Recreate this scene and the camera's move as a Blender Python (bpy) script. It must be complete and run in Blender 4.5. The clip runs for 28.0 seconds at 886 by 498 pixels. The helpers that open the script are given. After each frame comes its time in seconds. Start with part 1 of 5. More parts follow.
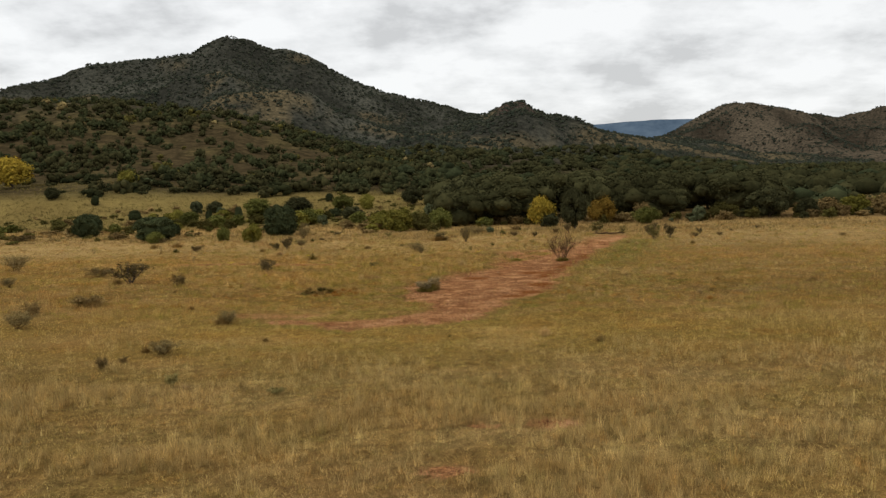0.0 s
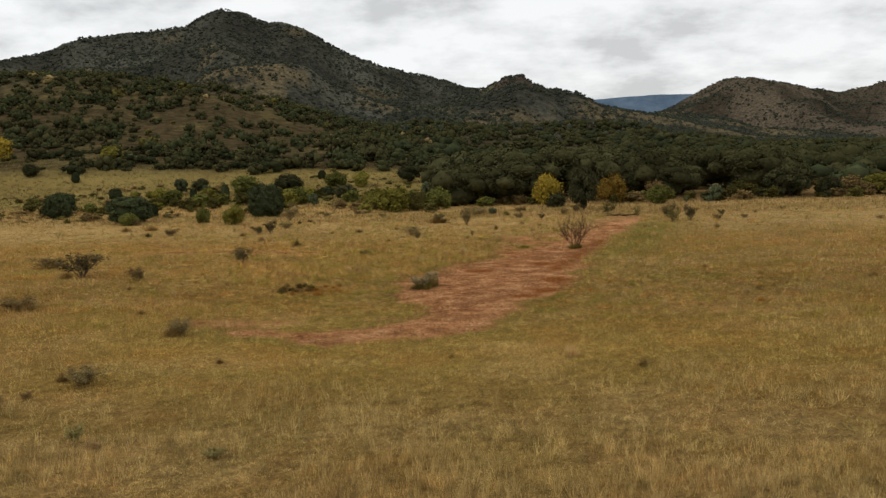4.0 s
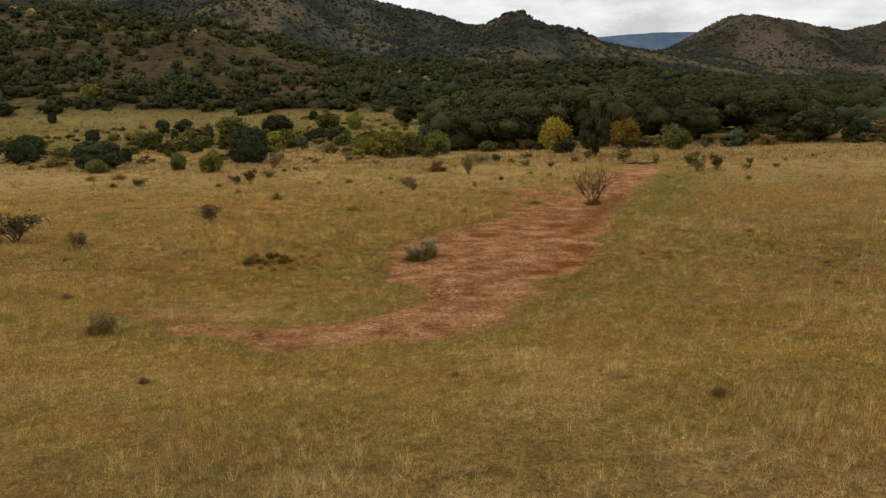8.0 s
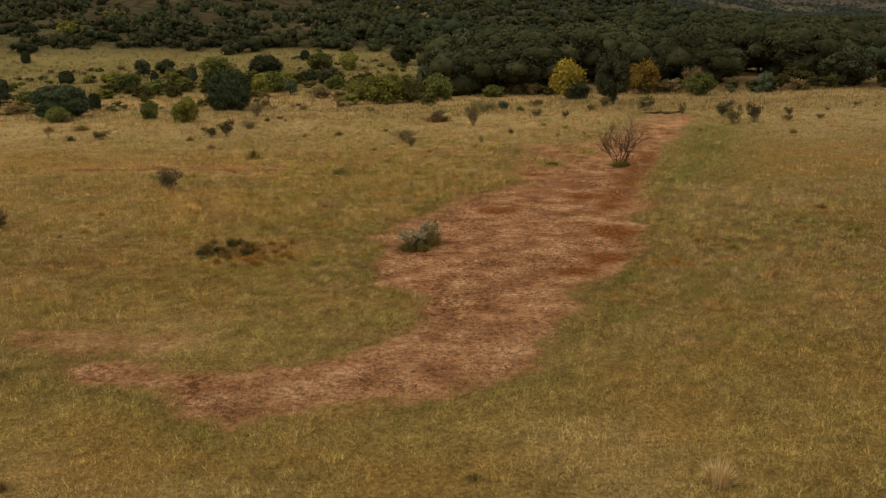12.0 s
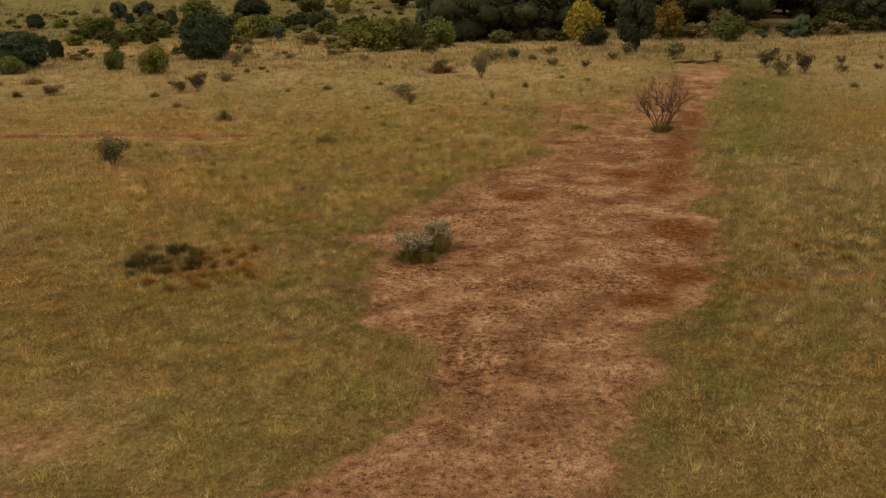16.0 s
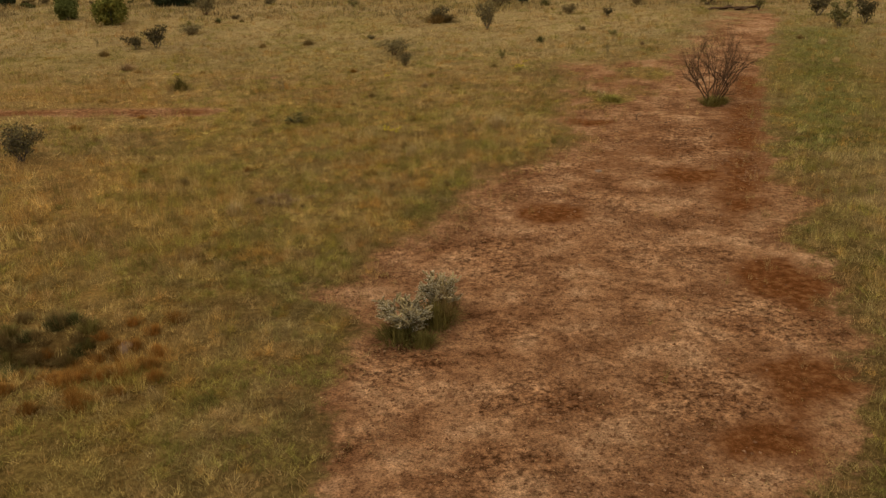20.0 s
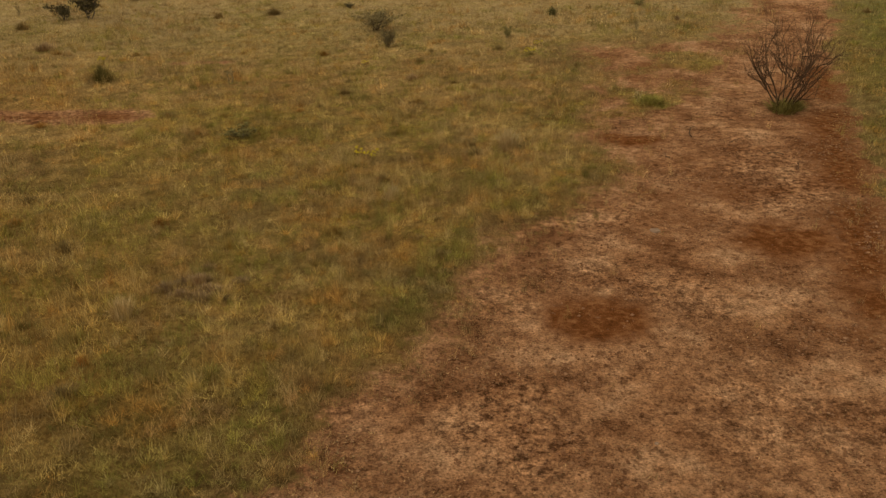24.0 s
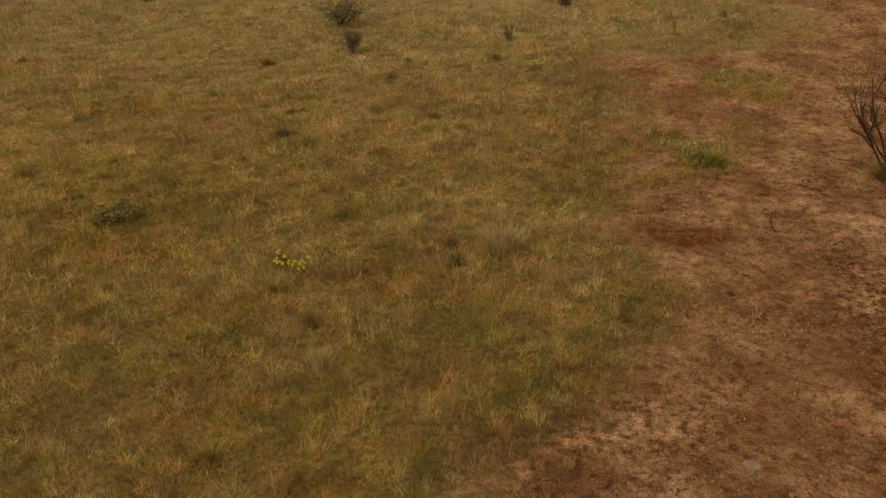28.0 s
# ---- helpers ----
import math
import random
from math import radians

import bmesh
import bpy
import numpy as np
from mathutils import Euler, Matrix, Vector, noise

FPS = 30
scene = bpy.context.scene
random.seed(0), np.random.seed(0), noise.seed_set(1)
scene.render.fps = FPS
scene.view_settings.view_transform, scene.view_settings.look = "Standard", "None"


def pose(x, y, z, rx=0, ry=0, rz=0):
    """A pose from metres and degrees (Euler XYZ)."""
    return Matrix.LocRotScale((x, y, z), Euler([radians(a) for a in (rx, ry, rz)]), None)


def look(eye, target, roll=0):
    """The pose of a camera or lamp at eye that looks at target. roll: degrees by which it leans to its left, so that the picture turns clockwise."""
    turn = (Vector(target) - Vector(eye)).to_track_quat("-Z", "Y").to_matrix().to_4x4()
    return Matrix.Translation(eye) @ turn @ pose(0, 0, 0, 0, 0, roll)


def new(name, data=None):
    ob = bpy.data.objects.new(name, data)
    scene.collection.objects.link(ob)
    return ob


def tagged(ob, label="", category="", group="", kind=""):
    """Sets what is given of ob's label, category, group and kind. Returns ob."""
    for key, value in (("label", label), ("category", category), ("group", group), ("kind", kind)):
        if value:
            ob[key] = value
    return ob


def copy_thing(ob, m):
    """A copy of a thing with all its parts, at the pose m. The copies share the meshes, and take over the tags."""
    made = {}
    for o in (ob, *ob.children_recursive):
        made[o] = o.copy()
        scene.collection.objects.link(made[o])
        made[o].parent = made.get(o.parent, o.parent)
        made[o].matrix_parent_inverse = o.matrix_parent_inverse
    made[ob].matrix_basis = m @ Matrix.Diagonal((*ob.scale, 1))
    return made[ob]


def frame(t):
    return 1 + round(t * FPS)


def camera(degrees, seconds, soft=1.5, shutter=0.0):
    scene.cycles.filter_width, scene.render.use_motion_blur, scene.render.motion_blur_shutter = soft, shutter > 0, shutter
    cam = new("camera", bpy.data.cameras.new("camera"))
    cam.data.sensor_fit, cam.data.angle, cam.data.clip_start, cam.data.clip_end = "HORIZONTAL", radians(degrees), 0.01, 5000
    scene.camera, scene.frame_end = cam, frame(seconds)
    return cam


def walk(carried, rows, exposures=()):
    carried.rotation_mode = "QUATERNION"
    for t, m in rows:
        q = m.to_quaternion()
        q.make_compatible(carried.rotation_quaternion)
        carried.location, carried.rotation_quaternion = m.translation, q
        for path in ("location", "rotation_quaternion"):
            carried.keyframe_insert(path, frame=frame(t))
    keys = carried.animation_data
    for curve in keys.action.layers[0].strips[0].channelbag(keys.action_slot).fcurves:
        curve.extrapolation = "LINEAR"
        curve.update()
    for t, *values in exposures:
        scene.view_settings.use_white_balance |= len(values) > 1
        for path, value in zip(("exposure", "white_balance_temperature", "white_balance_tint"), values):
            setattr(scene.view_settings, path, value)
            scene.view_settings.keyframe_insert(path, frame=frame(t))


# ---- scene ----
cam = camera(54.0, 28.0, 1.38)
PATH = [
    (0, (1.602, -8.784, 9.18), (1.585, -6.789, 9.029), -1.4),
    (0.5, (1.588, -7.511, 9.197), (1.572, -5.517, 9.046), -1.4),
    (1, (1.572, -6.065, 9.186), (1.557, -4.071, 9.035), -1.4),
    (1.5, (1.551, -4.697, 9.201), (1.535, -2.702, 9.051), -1.5),
    (2, (1.505, -3.394, 9.264), (1.491, -1.4, 9.113), -1.4),
    (2.5, (1.468, -2.05, 9.301), (1.455, -0.056, 9.145), -1.4),
    (3, (1.445, -0.695, 9.366), (1.431, 1.298, 9.195), -1.5),
    (3.5, (1.439, 0.683, 9.388), (1.425, 2.674, 9.199), -1.4),
    (5.5, (1.415, 6.226, 9.537), (1.402, 8.209, 9.279), -1.4),
    (6, (1.44, 7.62, 9.56), (1.427, 9.601, 9.285), -1.4),
    (6.5, (1.407, 8.968, 9.612), (1.395, 10.946, 9.32), -1.3),
    (7, (1.38, 10.304, 9.639), (1.368, 12.28, 9.329), -1.3),
    (7.5, (1.347, 11.682, 9.669), (1.334, 13.655, 9.342), -1.2),
    (8, (1.297, 13.069, 9.742), (1.285, 15.04, 9.398), -1.2),
    (8.5, (1.265, 14.458, 9.799), (1.253, 16.425, 9.438), -1.2),
    (9, (1.213, 15.778, 9.876), (1.202, 17.741, 9.498), -1.1),
    (9.5, (1.203, 17.167, 9.939), (1.192, 19.127, 9.544), -1.1),
    (10, (1.197, 18.564, 10.004), (1.185, 20.522, 9.592), -1.2),
    (10.5, (1.161, 19.949, 10.054), (1.149, 21.903, 9.625), -1.1),
    (11, (1.125, 21.372, 10.077), (1.112, 23.322, 9.631), -1.1),
    (11.5, (1.058, 22.831, 10.077), (1.046, 24.777, 9.614), -1.1),
    (12, (0.986, 24.244, 10.119), (0.974, 26.186, 9.639), -1.1),
    (12.5, (0.923, 25.628, 10.189), (0.911, 27.566, 9.692), -1.1),
    (14.5, (0.588, 31.202, 9.918), (0.579, 33.124, 9.365), -1.2),
    (15, (0.545, 32.606, 9.898), (0.536, 34.524, 9.33), -1.2),
    (15.5, (0.503, 33.98, 9.844), (0.494, 35.893, 9.26), -1.2),
    (16, (0.468, 35.316, 9.801), (0.457, 37.223, 9.2), -1.2),
    (16.5, (0.395, 36.662, 9.801), (0.385, 38.564, 9.183), -1.2),
    (17, (0.362, 38.043, 9.811), (0.353, 39.939, 9.177), -1.1),
    (17.5, (0.368, 39.4, 9.855), (0.358, 41.291, 9.203), -1.1),
    (18, (0.372, 40.764, 9.871), (0.361, 42.649, 9.202), -1.1),
    (18.5, (0.363, 42.106, 9.896), (0.352, 43.985, 9.211), -1.2),
    (19, (0.375, 43.469, 9.927), (0.363, 45.341, 9.224), -1.2),
    (19.5, (0.374, 44.802, 9.967), (0.361, 46.668, 9.247), -1.3),
    (20, (0.39, 46.141, 10.008), (0.376, 48.0, 9.271), -1.5),
    (20.5, (0.408, 47.465, 10.061), (0.394, 49.318, 9.306), -1.5),
    (21, (0.436, 48.813, 10.108), (0.421, 50.659, 9.337), -1.5),
    (21.5, (0.416, 50.242, 10.083), (0.401, 52.081, 9.298), -1.5),
    (23.5, (0.28, 55.725, 9.966), (0.282, 57.544, 9.134), -1.2),
    (24, (0.389, 57.152, 9.937), (0.393, 58.965, 9.093), -1.1),
    (24.5, (0.549, 58.553, 9.915), (0.552, 60.359, 9.056), -1.1),
    (25, (0.687, 59.95, 9.877), (0.691, 61.75, 9.005), -1.1),
    (25.5, (0.827, 61.374, 9.875), (0.83, 63.167, 8.989), -1.0),
    (26, (0.938, 62.782, 9.897), (0.942, 64.568, 8.997), -0.9),
    (26.5, (1.027, 64.198, 9.902), (1.033, 65.978, 8.99), -0.8),
    (27, (1.103, 65.636, 9.948), (1.112, 67.407, 9.02), -0.5),
    (27.5, (1.162, 67.086, 10.005), (1.171, 68.851, 9.064), -0.4),
    (28, (1.238, 68.538, 10.046), (1.248, 70.297, 9.095), -0.3),
]
walk(cam, [(t, look(eye, target, roll)) for t, eye, target, roll in PATH], [(0, 0.09, 6350, 10), (6, 0.06, 6330, 10), (13, 0.02, 6430, 10), (20, -0.10, 6680, 10), (24, -0.17, 6880, 10), (28, -0.29, 7150, 10)])

# ---- world, sun ----
world = bpy.data.worlds.new("overcast_sky")
scene.world = world
world.use_nodes = True
wn, wl = world.node_tree.nodes, world.node_tree.links
wn.clear()
w_out, w_bg = wn.new("ShaderNodeOutputWorld"), wn.new("ShaderNodeBackground")
w_sky = wn.new("ShaderNodeTexSky")
w_sky.sky_type, w_sky.sun_disc = "NISHITA", False
w_sky.sun_elevation, w_sky.sun_rotation = radians(48), radians(-75)
w_dim = wn.new("ShaderNodeVectorMath")
w_dim.operation = "SCALE"
w_dim.inputs["Scale"].default_value = 0.10
wl.new(w_sky.outputs["Color"], w_dim.inputs[0])
# cloud deck: the direction of the sky laid onto a flat layer of cloud
w_co = wn.new("ShaderNodeTexCoord")
w_sep = wn.new("ShaderNodeSeparateXYZ")
wl.new(w_co.outputs["Generated"], w_sep.inputs[0])
w_up = wn.new("ShaderNodeMath")
w_up.operation = "MAXIMUM"
w_up.inputs[1].default_value = 0.0
wl.new(w_sep.outputs["Z"], w_up.inputs[0])
w_add = wn.new("ShaderNodeMath")
w_add.operation = "ADD"
w_add.inputs[1].default_value = 0.26
wl.new(w_up.outputs[0], w_add.inputs[0])
w_dx, w_dy = wn.new("ShaderNodeMath"), wn.new("ShaderNodeMath")
for node, axis in ((w_dx, "X"), (w_dy, "Y")):
    node.operation = "DIVIDE"
    wl.new(w_sep.outputs[axis], node.inputs[0])
    wl.new(w_add.outputs[0], node.inputs[1])
w_cmb = wn.new("ShaderNodeCombineXYZ")
wl.new(w_dx.outputs[0], w_cmb.inputs[0])
wl.new(w_dy.outputs[0], w_cmb.inputs[1])
w_n = wn.new("ShaderNodeTexNoise")
w_n.inputs["Scale"].default_value, w_n.inputs["Detail"].default_value = 2.5, 7.0
w_n.inputs["Roughness"].default_value, w_n.inputs["Distortion"].default_value = 0.58, 0.0
wl.new(w_cmb.outputs[0], w_n.inputs["Vector"])
w_ramp = wn.new("ShaderNodeValToRGB")
w_ramp.color_ramp.elements[0].position, w_ramp.color_ramp.elements[0].color = 0.37, (0.62, 0.615, 0.60, 1)
w_ramp.color_ramp.elements[1].position, w_ramp.color_ramp.elements[1].color = 0.57, (0.945, 0.937, 0.912, 1)
mid = w_ramp.color_ramp.elements.new(0.46)
mid.color = (0.80, 0.795, 0.775, 1)
wl.new(w_n.outputs["Fac"], w_ramp.inputs["Fac"])
w_mix = wn.new("ShaderNodeMixRGB")
w_mix.inputs["Fac"].default_value = 0.92
wl.new(w_dim.outputs["Vector"], w_mix.inputs["Color1"])
wl.new(w_ramp.outputs["Color"], w_mix.inputs["Color2"])
w_bg.inputs["Strength"].default_value = 1.0
wl.new(w_mix.outputs["Color"], w_bg.inputs["Color"])
wl.new(w_bg.outputs["Background"], w_out.inputs["Surface"])

sun = new("sun", bpy.data.lights.new("sun", "SUN"))
sun.data.energy, sun.data.angle, sun.data.color = 0.9, radians(14), (1.0, 0.95, 0.87)
sun.matrix_world = look((-60, -20, 80), (0, 0, 0))

# ---- numbers of the land ----


def cell(ix, iy, seed):
    n = (ix.astype(np.int64) * 374761393 + iy.astype(np.int64) * 668265263 + seed * 1274126177) & 0xFFFFFFFF
    n = ((n ^ (n >> 13)) * 1274126177) & 0xFFFFFFFF
    return ((n ^ (n >> 16)) & 0xFFFF) / 65535.0


def vnoise(x, y, seed=0):
    x, y = np.asarray(x, float), np.asarray(y, float)
    ix, iy = np.floor(x), np.floor(y)
    fx, fy = x - ix, y - iy
    fx, fy = fx * fx * (3 - 2 * fx), fy * fy * (3 - 2 * fy)
    a, b = cell(ix, iy, seed), cell(ix + 1, iy, seed)
    c, d = cell(ix, iy + 1, seed), cell(ix + 1, iy + 1, seed)
    return (a * (1 - fx) + b * fx) * (1 - fy) + (c * (1 - fx) + d * fx) * fy


def fbm(x, y, seed=0, octaves=4):
    x, y = np.asarray(x, float), np.asarray(y, float)
    total, amp, norm = 0.0, 1.0, 0.0
    for k in range(octaves):
        total = total + amp * vnoise(x * 2**k + 17.3 * k, y * 2**k - 9.1 * k, seed + k)
        norm, amp = norm + amp, amp * 0.5
    return total / norm


def sstep(a, b, v):
    t = np.clip((np.asarray(v, float) - a) / (b - a), 0, 1)
    return t * t * (3 - 2 * t)


def bell(x, y, cx, cy, rx, ry):
    return np.exp(-(((np.asarray(x) - cx) / rx) ** 2 + ((np.asarray(y) - cy) / ry) ** 2))


def beside(x, y, ax, ay, bx, by):
    """Distance from the line between two places."""
    x, y = np.asarray(x, float), np.asarray(y, float)
    dx, dy = bx - ax, by - ay
    t = np.clip(((x - ax) * dx + (y - ay) * dy) / (dx * dx + dy * dy), 0, 1)
    return np.hypot(x - ax - t * dx, y - ay - t * dy)


# the bare red clearing and the track that leaves it
CLEARING = [
    (-11.5, 50.0), (-10.4, 49.0), (-7.6, 48.5), (-6.4, 46.9), (-5.1, 45.8), (-3.7, 46.4), (1.7, 47.8), (3.8, 49.4), (3.7, 50.8),
    (4.7, 53.4), (6.1, 55.2), (6.3, 57.4), (7.4, 59.2), (9.2, 62.5), (10.2, 65.0), (11.3, 69.9), (13.8, 79.5), (16.3, 87.5),
    (18.8, 97.0), (23.7, 108.8), (27.4, 118.0), (28.8, 125.6), (25.0, 126.4), (18.8, 113.0), (14.0, 104.5),
    (7.2, 103.0), (7.1, 94.0), (6.0, 88.8), (6.4, 84.3), (4.0, 81.2), (2.2, 79.3), (0.6, 75.5), (-1.0, 72.0), (-3.2, 68.6),
    (-1.6, 66.4), (-2.7, 63.0), (-1.8, 59.7), (0.2, 57.3), (-0.8, 53.2), (-3.4, 49.7), (-6.6, 49.7), (-10.3, 50.7),
]
WALLOWS = [(3.8, 74.7, 1.5, 1.2), (9.8, 78.7, 1.7, 1.4), (6.6, 60.6, 1.1, 0.9),
           (9.7, 68.4, 1.3, 2.2), (8.3, 63.0, 1.6, 1.3), (7.3, 87.8, 1.2, 0.8)]

CHURNED = [(1.4, 60.2, 1.3, 1.0), (5.9, 62.6, 2.0, 1.6), (-1.0, 64.2, 1.8, 1.3), (1.9, 62.5, 1.6, 1.2), (8.9, 66.5, 1.5, 2.4), (11.5, 84.0, 2.2, 3.6), (4.0, 80.5, 2.4, 1.0), (1.5, 70.5, 1.6, 2.0), (1.0, 57.0, 1.6, 2.2)]


def inset(x, y):
    """How far inside the clearing a place lies (negative outside)."""
    x, y = np.asarray(x, float), np.asarray(y, float)
    inside, far = np.zeros(x.shape, bool), np.full(x.shape, 1e9)
    for (ax, ay), (bx, by) in zip(CLEARING, CLEARING[1:] + CLEARING[:1]):
        if ay != by:
            inside ^= ((ay > y) != (by > y)) & (x < (bx - ax) * (y - ay) / (by - ay) + ax)
        far = np.minimum(far, beside(x, y, ax, ay, bx, by))
    return np.where(inside, far, -far)


def bare(x, y):
    """0 grass to 1 bare earth."""
    x, y = np.asarray(x, float), np.asarray(y, float)
    ragged = 1.5 * (fbm(x / 1.7, y / 1.7, 21, 4) - 0.5) + 1.1 * (fbm(x / 0.5, y / 0.5, 23, 2) - 0.5)
    worn = sstep(68, 76, y) * (1 - sstep(-1.5, 1.5, x - 4.0 - 0.35 * (y - 60)))
    m = sstep(-0.7 - 0.6 * worn, 0.9 + 0.9 * worn, inset(x, y) + 1.3 * ragged)
    lobe = sstep(86, 90, y) * (1 - sstep(-1.5, 2.0, x - 11.3 - (y - 92) * 0.52))
    thin = 0.12 + 0.45 * sstep(0.50, 0.68, fbm(x / 1.6, y / 1.6, 25, 4)) + 0.25 * sstep(104, 109, y)
    isles = np.maximum.reduce([bell(x, y, 12.9, 99.6, 1.5, 1.9), bell(x, y, 9.4, 92.9, 1.3, 1.4), 0.8 * bell(x, y, 8.4, 94.4, 0.8, 0.9), 0.7 * bell(x, y, 14.5, 106.0, 1.5, 1.6)])
    isles = sstep(0.30, 0.60, isles + 0.5 * (fbm(x / 0.8, y / 0.8, 26, 3) - 0.5))
    m = m * (1 - np.clip(np.maximum(lobe * thin, isles * sstep(86, 90, y)), 0, 1))
    streak = 1 - sstep(0.4, 1.25, beside(x, y, -29, 90.6, -12.4, 92.2) + 1.5 * (fbm(x / 2.4, y / 0.9, 27) - 0.5))
    patch = 0.5 * (1 - sstep(0.7, 1.9, beside(x, y, -14.0, 53.0, -8.8, 52.4) + 2.0 * (fbm(x / 1.6, y / 1.6, 29) - 0.5)))
    pale = 0.9 * (1 - sstep(0.15, 0.6, beside(x, y, -13.0, 101.4, -10.2, 101.8) + 0.6 * (fbm(x, y, 31) - 0.5)))
    spots = 1.25 * np.maximum(bell(x, y, 5.3, 23.6, 1.1, 0.7), np.maximum(bell(x, y, 1.3, 18.4, 1.0, 0.6), bell(x, y, 3.0, 23.5, 0.9, 0.35)))
    spots = spots * sstep(0.28, 0.5, fbm(x / 0.7, y / 0.5, 33, 3))
    return np.clip(np.maximum.reduce([m, 0.95 * streak, patch, pale, spots]), 0, 1)


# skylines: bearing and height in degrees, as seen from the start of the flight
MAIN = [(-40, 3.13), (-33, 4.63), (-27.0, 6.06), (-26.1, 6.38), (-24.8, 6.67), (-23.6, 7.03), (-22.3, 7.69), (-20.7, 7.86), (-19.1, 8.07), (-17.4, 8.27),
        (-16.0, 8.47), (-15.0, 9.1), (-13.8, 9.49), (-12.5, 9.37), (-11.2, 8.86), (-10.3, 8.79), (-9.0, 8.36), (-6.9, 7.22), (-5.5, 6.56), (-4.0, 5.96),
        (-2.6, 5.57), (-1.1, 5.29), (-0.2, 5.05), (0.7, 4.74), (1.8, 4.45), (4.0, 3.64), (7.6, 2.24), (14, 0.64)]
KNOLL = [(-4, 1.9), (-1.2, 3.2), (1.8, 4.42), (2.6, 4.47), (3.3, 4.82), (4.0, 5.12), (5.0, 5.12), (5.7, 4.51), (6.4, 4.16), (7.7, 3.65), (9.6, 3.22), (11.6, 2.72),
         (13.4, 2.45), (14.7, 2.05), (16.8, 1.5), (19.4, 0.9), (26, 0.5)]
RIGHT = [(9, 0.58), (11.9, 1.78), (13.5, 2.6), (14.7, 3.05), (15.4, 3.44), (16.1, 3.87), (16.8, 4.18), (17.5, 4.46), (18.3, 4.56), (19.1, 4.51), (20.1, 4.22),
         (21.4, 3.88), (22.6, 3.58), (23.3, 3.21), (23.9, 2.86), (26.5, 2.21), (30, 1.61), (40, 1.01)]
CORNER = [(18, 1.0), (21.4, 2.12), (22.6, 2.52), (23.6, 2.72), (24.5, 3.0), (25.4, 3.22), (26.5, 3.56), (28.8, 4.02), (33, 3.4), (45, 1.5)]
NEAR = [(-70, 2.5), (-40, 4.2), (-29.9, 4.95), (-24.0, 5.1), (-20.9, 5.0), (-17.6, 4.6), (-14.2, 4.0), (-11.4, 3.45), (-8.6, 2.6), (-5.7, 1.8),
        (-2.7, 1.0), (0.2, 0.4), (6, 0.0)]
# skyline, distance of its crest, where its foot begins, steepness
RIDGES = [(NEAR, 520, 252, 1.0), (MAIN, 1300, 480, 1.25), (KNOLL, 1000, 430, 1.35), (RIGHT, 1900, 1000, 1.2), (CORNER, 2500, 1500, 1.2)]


def field_z(x, y):
    x, y = np.asarray(x, float), np.asarray(y, float)
    left = 1 - sstep(-15, 20, x)
    z = left * 0.45 * sstep(108, 138, y) + (1 - left) * 0.75 * sstep(92, 120, y)
    z = z + np.clip(y - 165, 0, 135) * (0.012 + 0.018 * left) + 4.0 * left * sstep(190, 258, y)
    z = z + 0.5 * (1 - sstep(-28, -9, x))
    z = z + 0.16 * (fbm(x / 7, y / 7, 3) - 0.5)
    z = z - 0.80 * bell(x, y, -9.3, 65.0, 1.7, 0.75) + 0.2 * bell(x, y, -9.6, 66.6, 2.2, 0.8)
    return z


def land_z(x, y):
    x, y = np.asarray(x, float), np.asarray(y, float)
    ex, ey = x - 1.6, y + 8.8
    r, bearing = np.hypot(ex, ey), np.degrees(np.arctan2(ex, ey))
    z = field_z(x, y)
    rough = fbm(x / 150, y / 150, 41, 3) - 0.5
    gully = np.abs(fbm(x / 260 + 3, y / 260, 47, 3) - 0.5) * 2
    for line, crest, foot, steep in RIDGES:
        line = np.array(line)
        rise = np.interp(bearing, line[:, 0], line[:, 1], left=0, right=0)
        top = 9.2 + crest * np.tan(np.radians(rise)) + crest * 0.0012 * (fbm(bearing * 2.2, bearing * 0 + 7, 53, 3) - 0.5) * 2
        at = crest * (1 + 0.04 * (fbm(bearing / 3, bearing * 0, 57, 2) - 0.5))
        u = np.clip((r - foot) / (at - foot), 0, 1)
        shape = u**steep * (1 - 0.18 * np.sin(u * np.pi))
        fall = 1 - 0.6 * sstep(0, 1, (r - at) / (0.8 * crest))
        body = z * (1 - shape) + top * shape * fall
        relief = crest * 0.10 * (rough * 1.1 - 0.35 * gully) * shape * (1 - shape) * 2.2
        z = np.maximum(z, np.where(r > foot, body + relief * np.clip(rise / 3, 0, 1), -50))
    return z


def height(x, y):
    return float(land_z(np.array([x]), np.array([y]))[0])


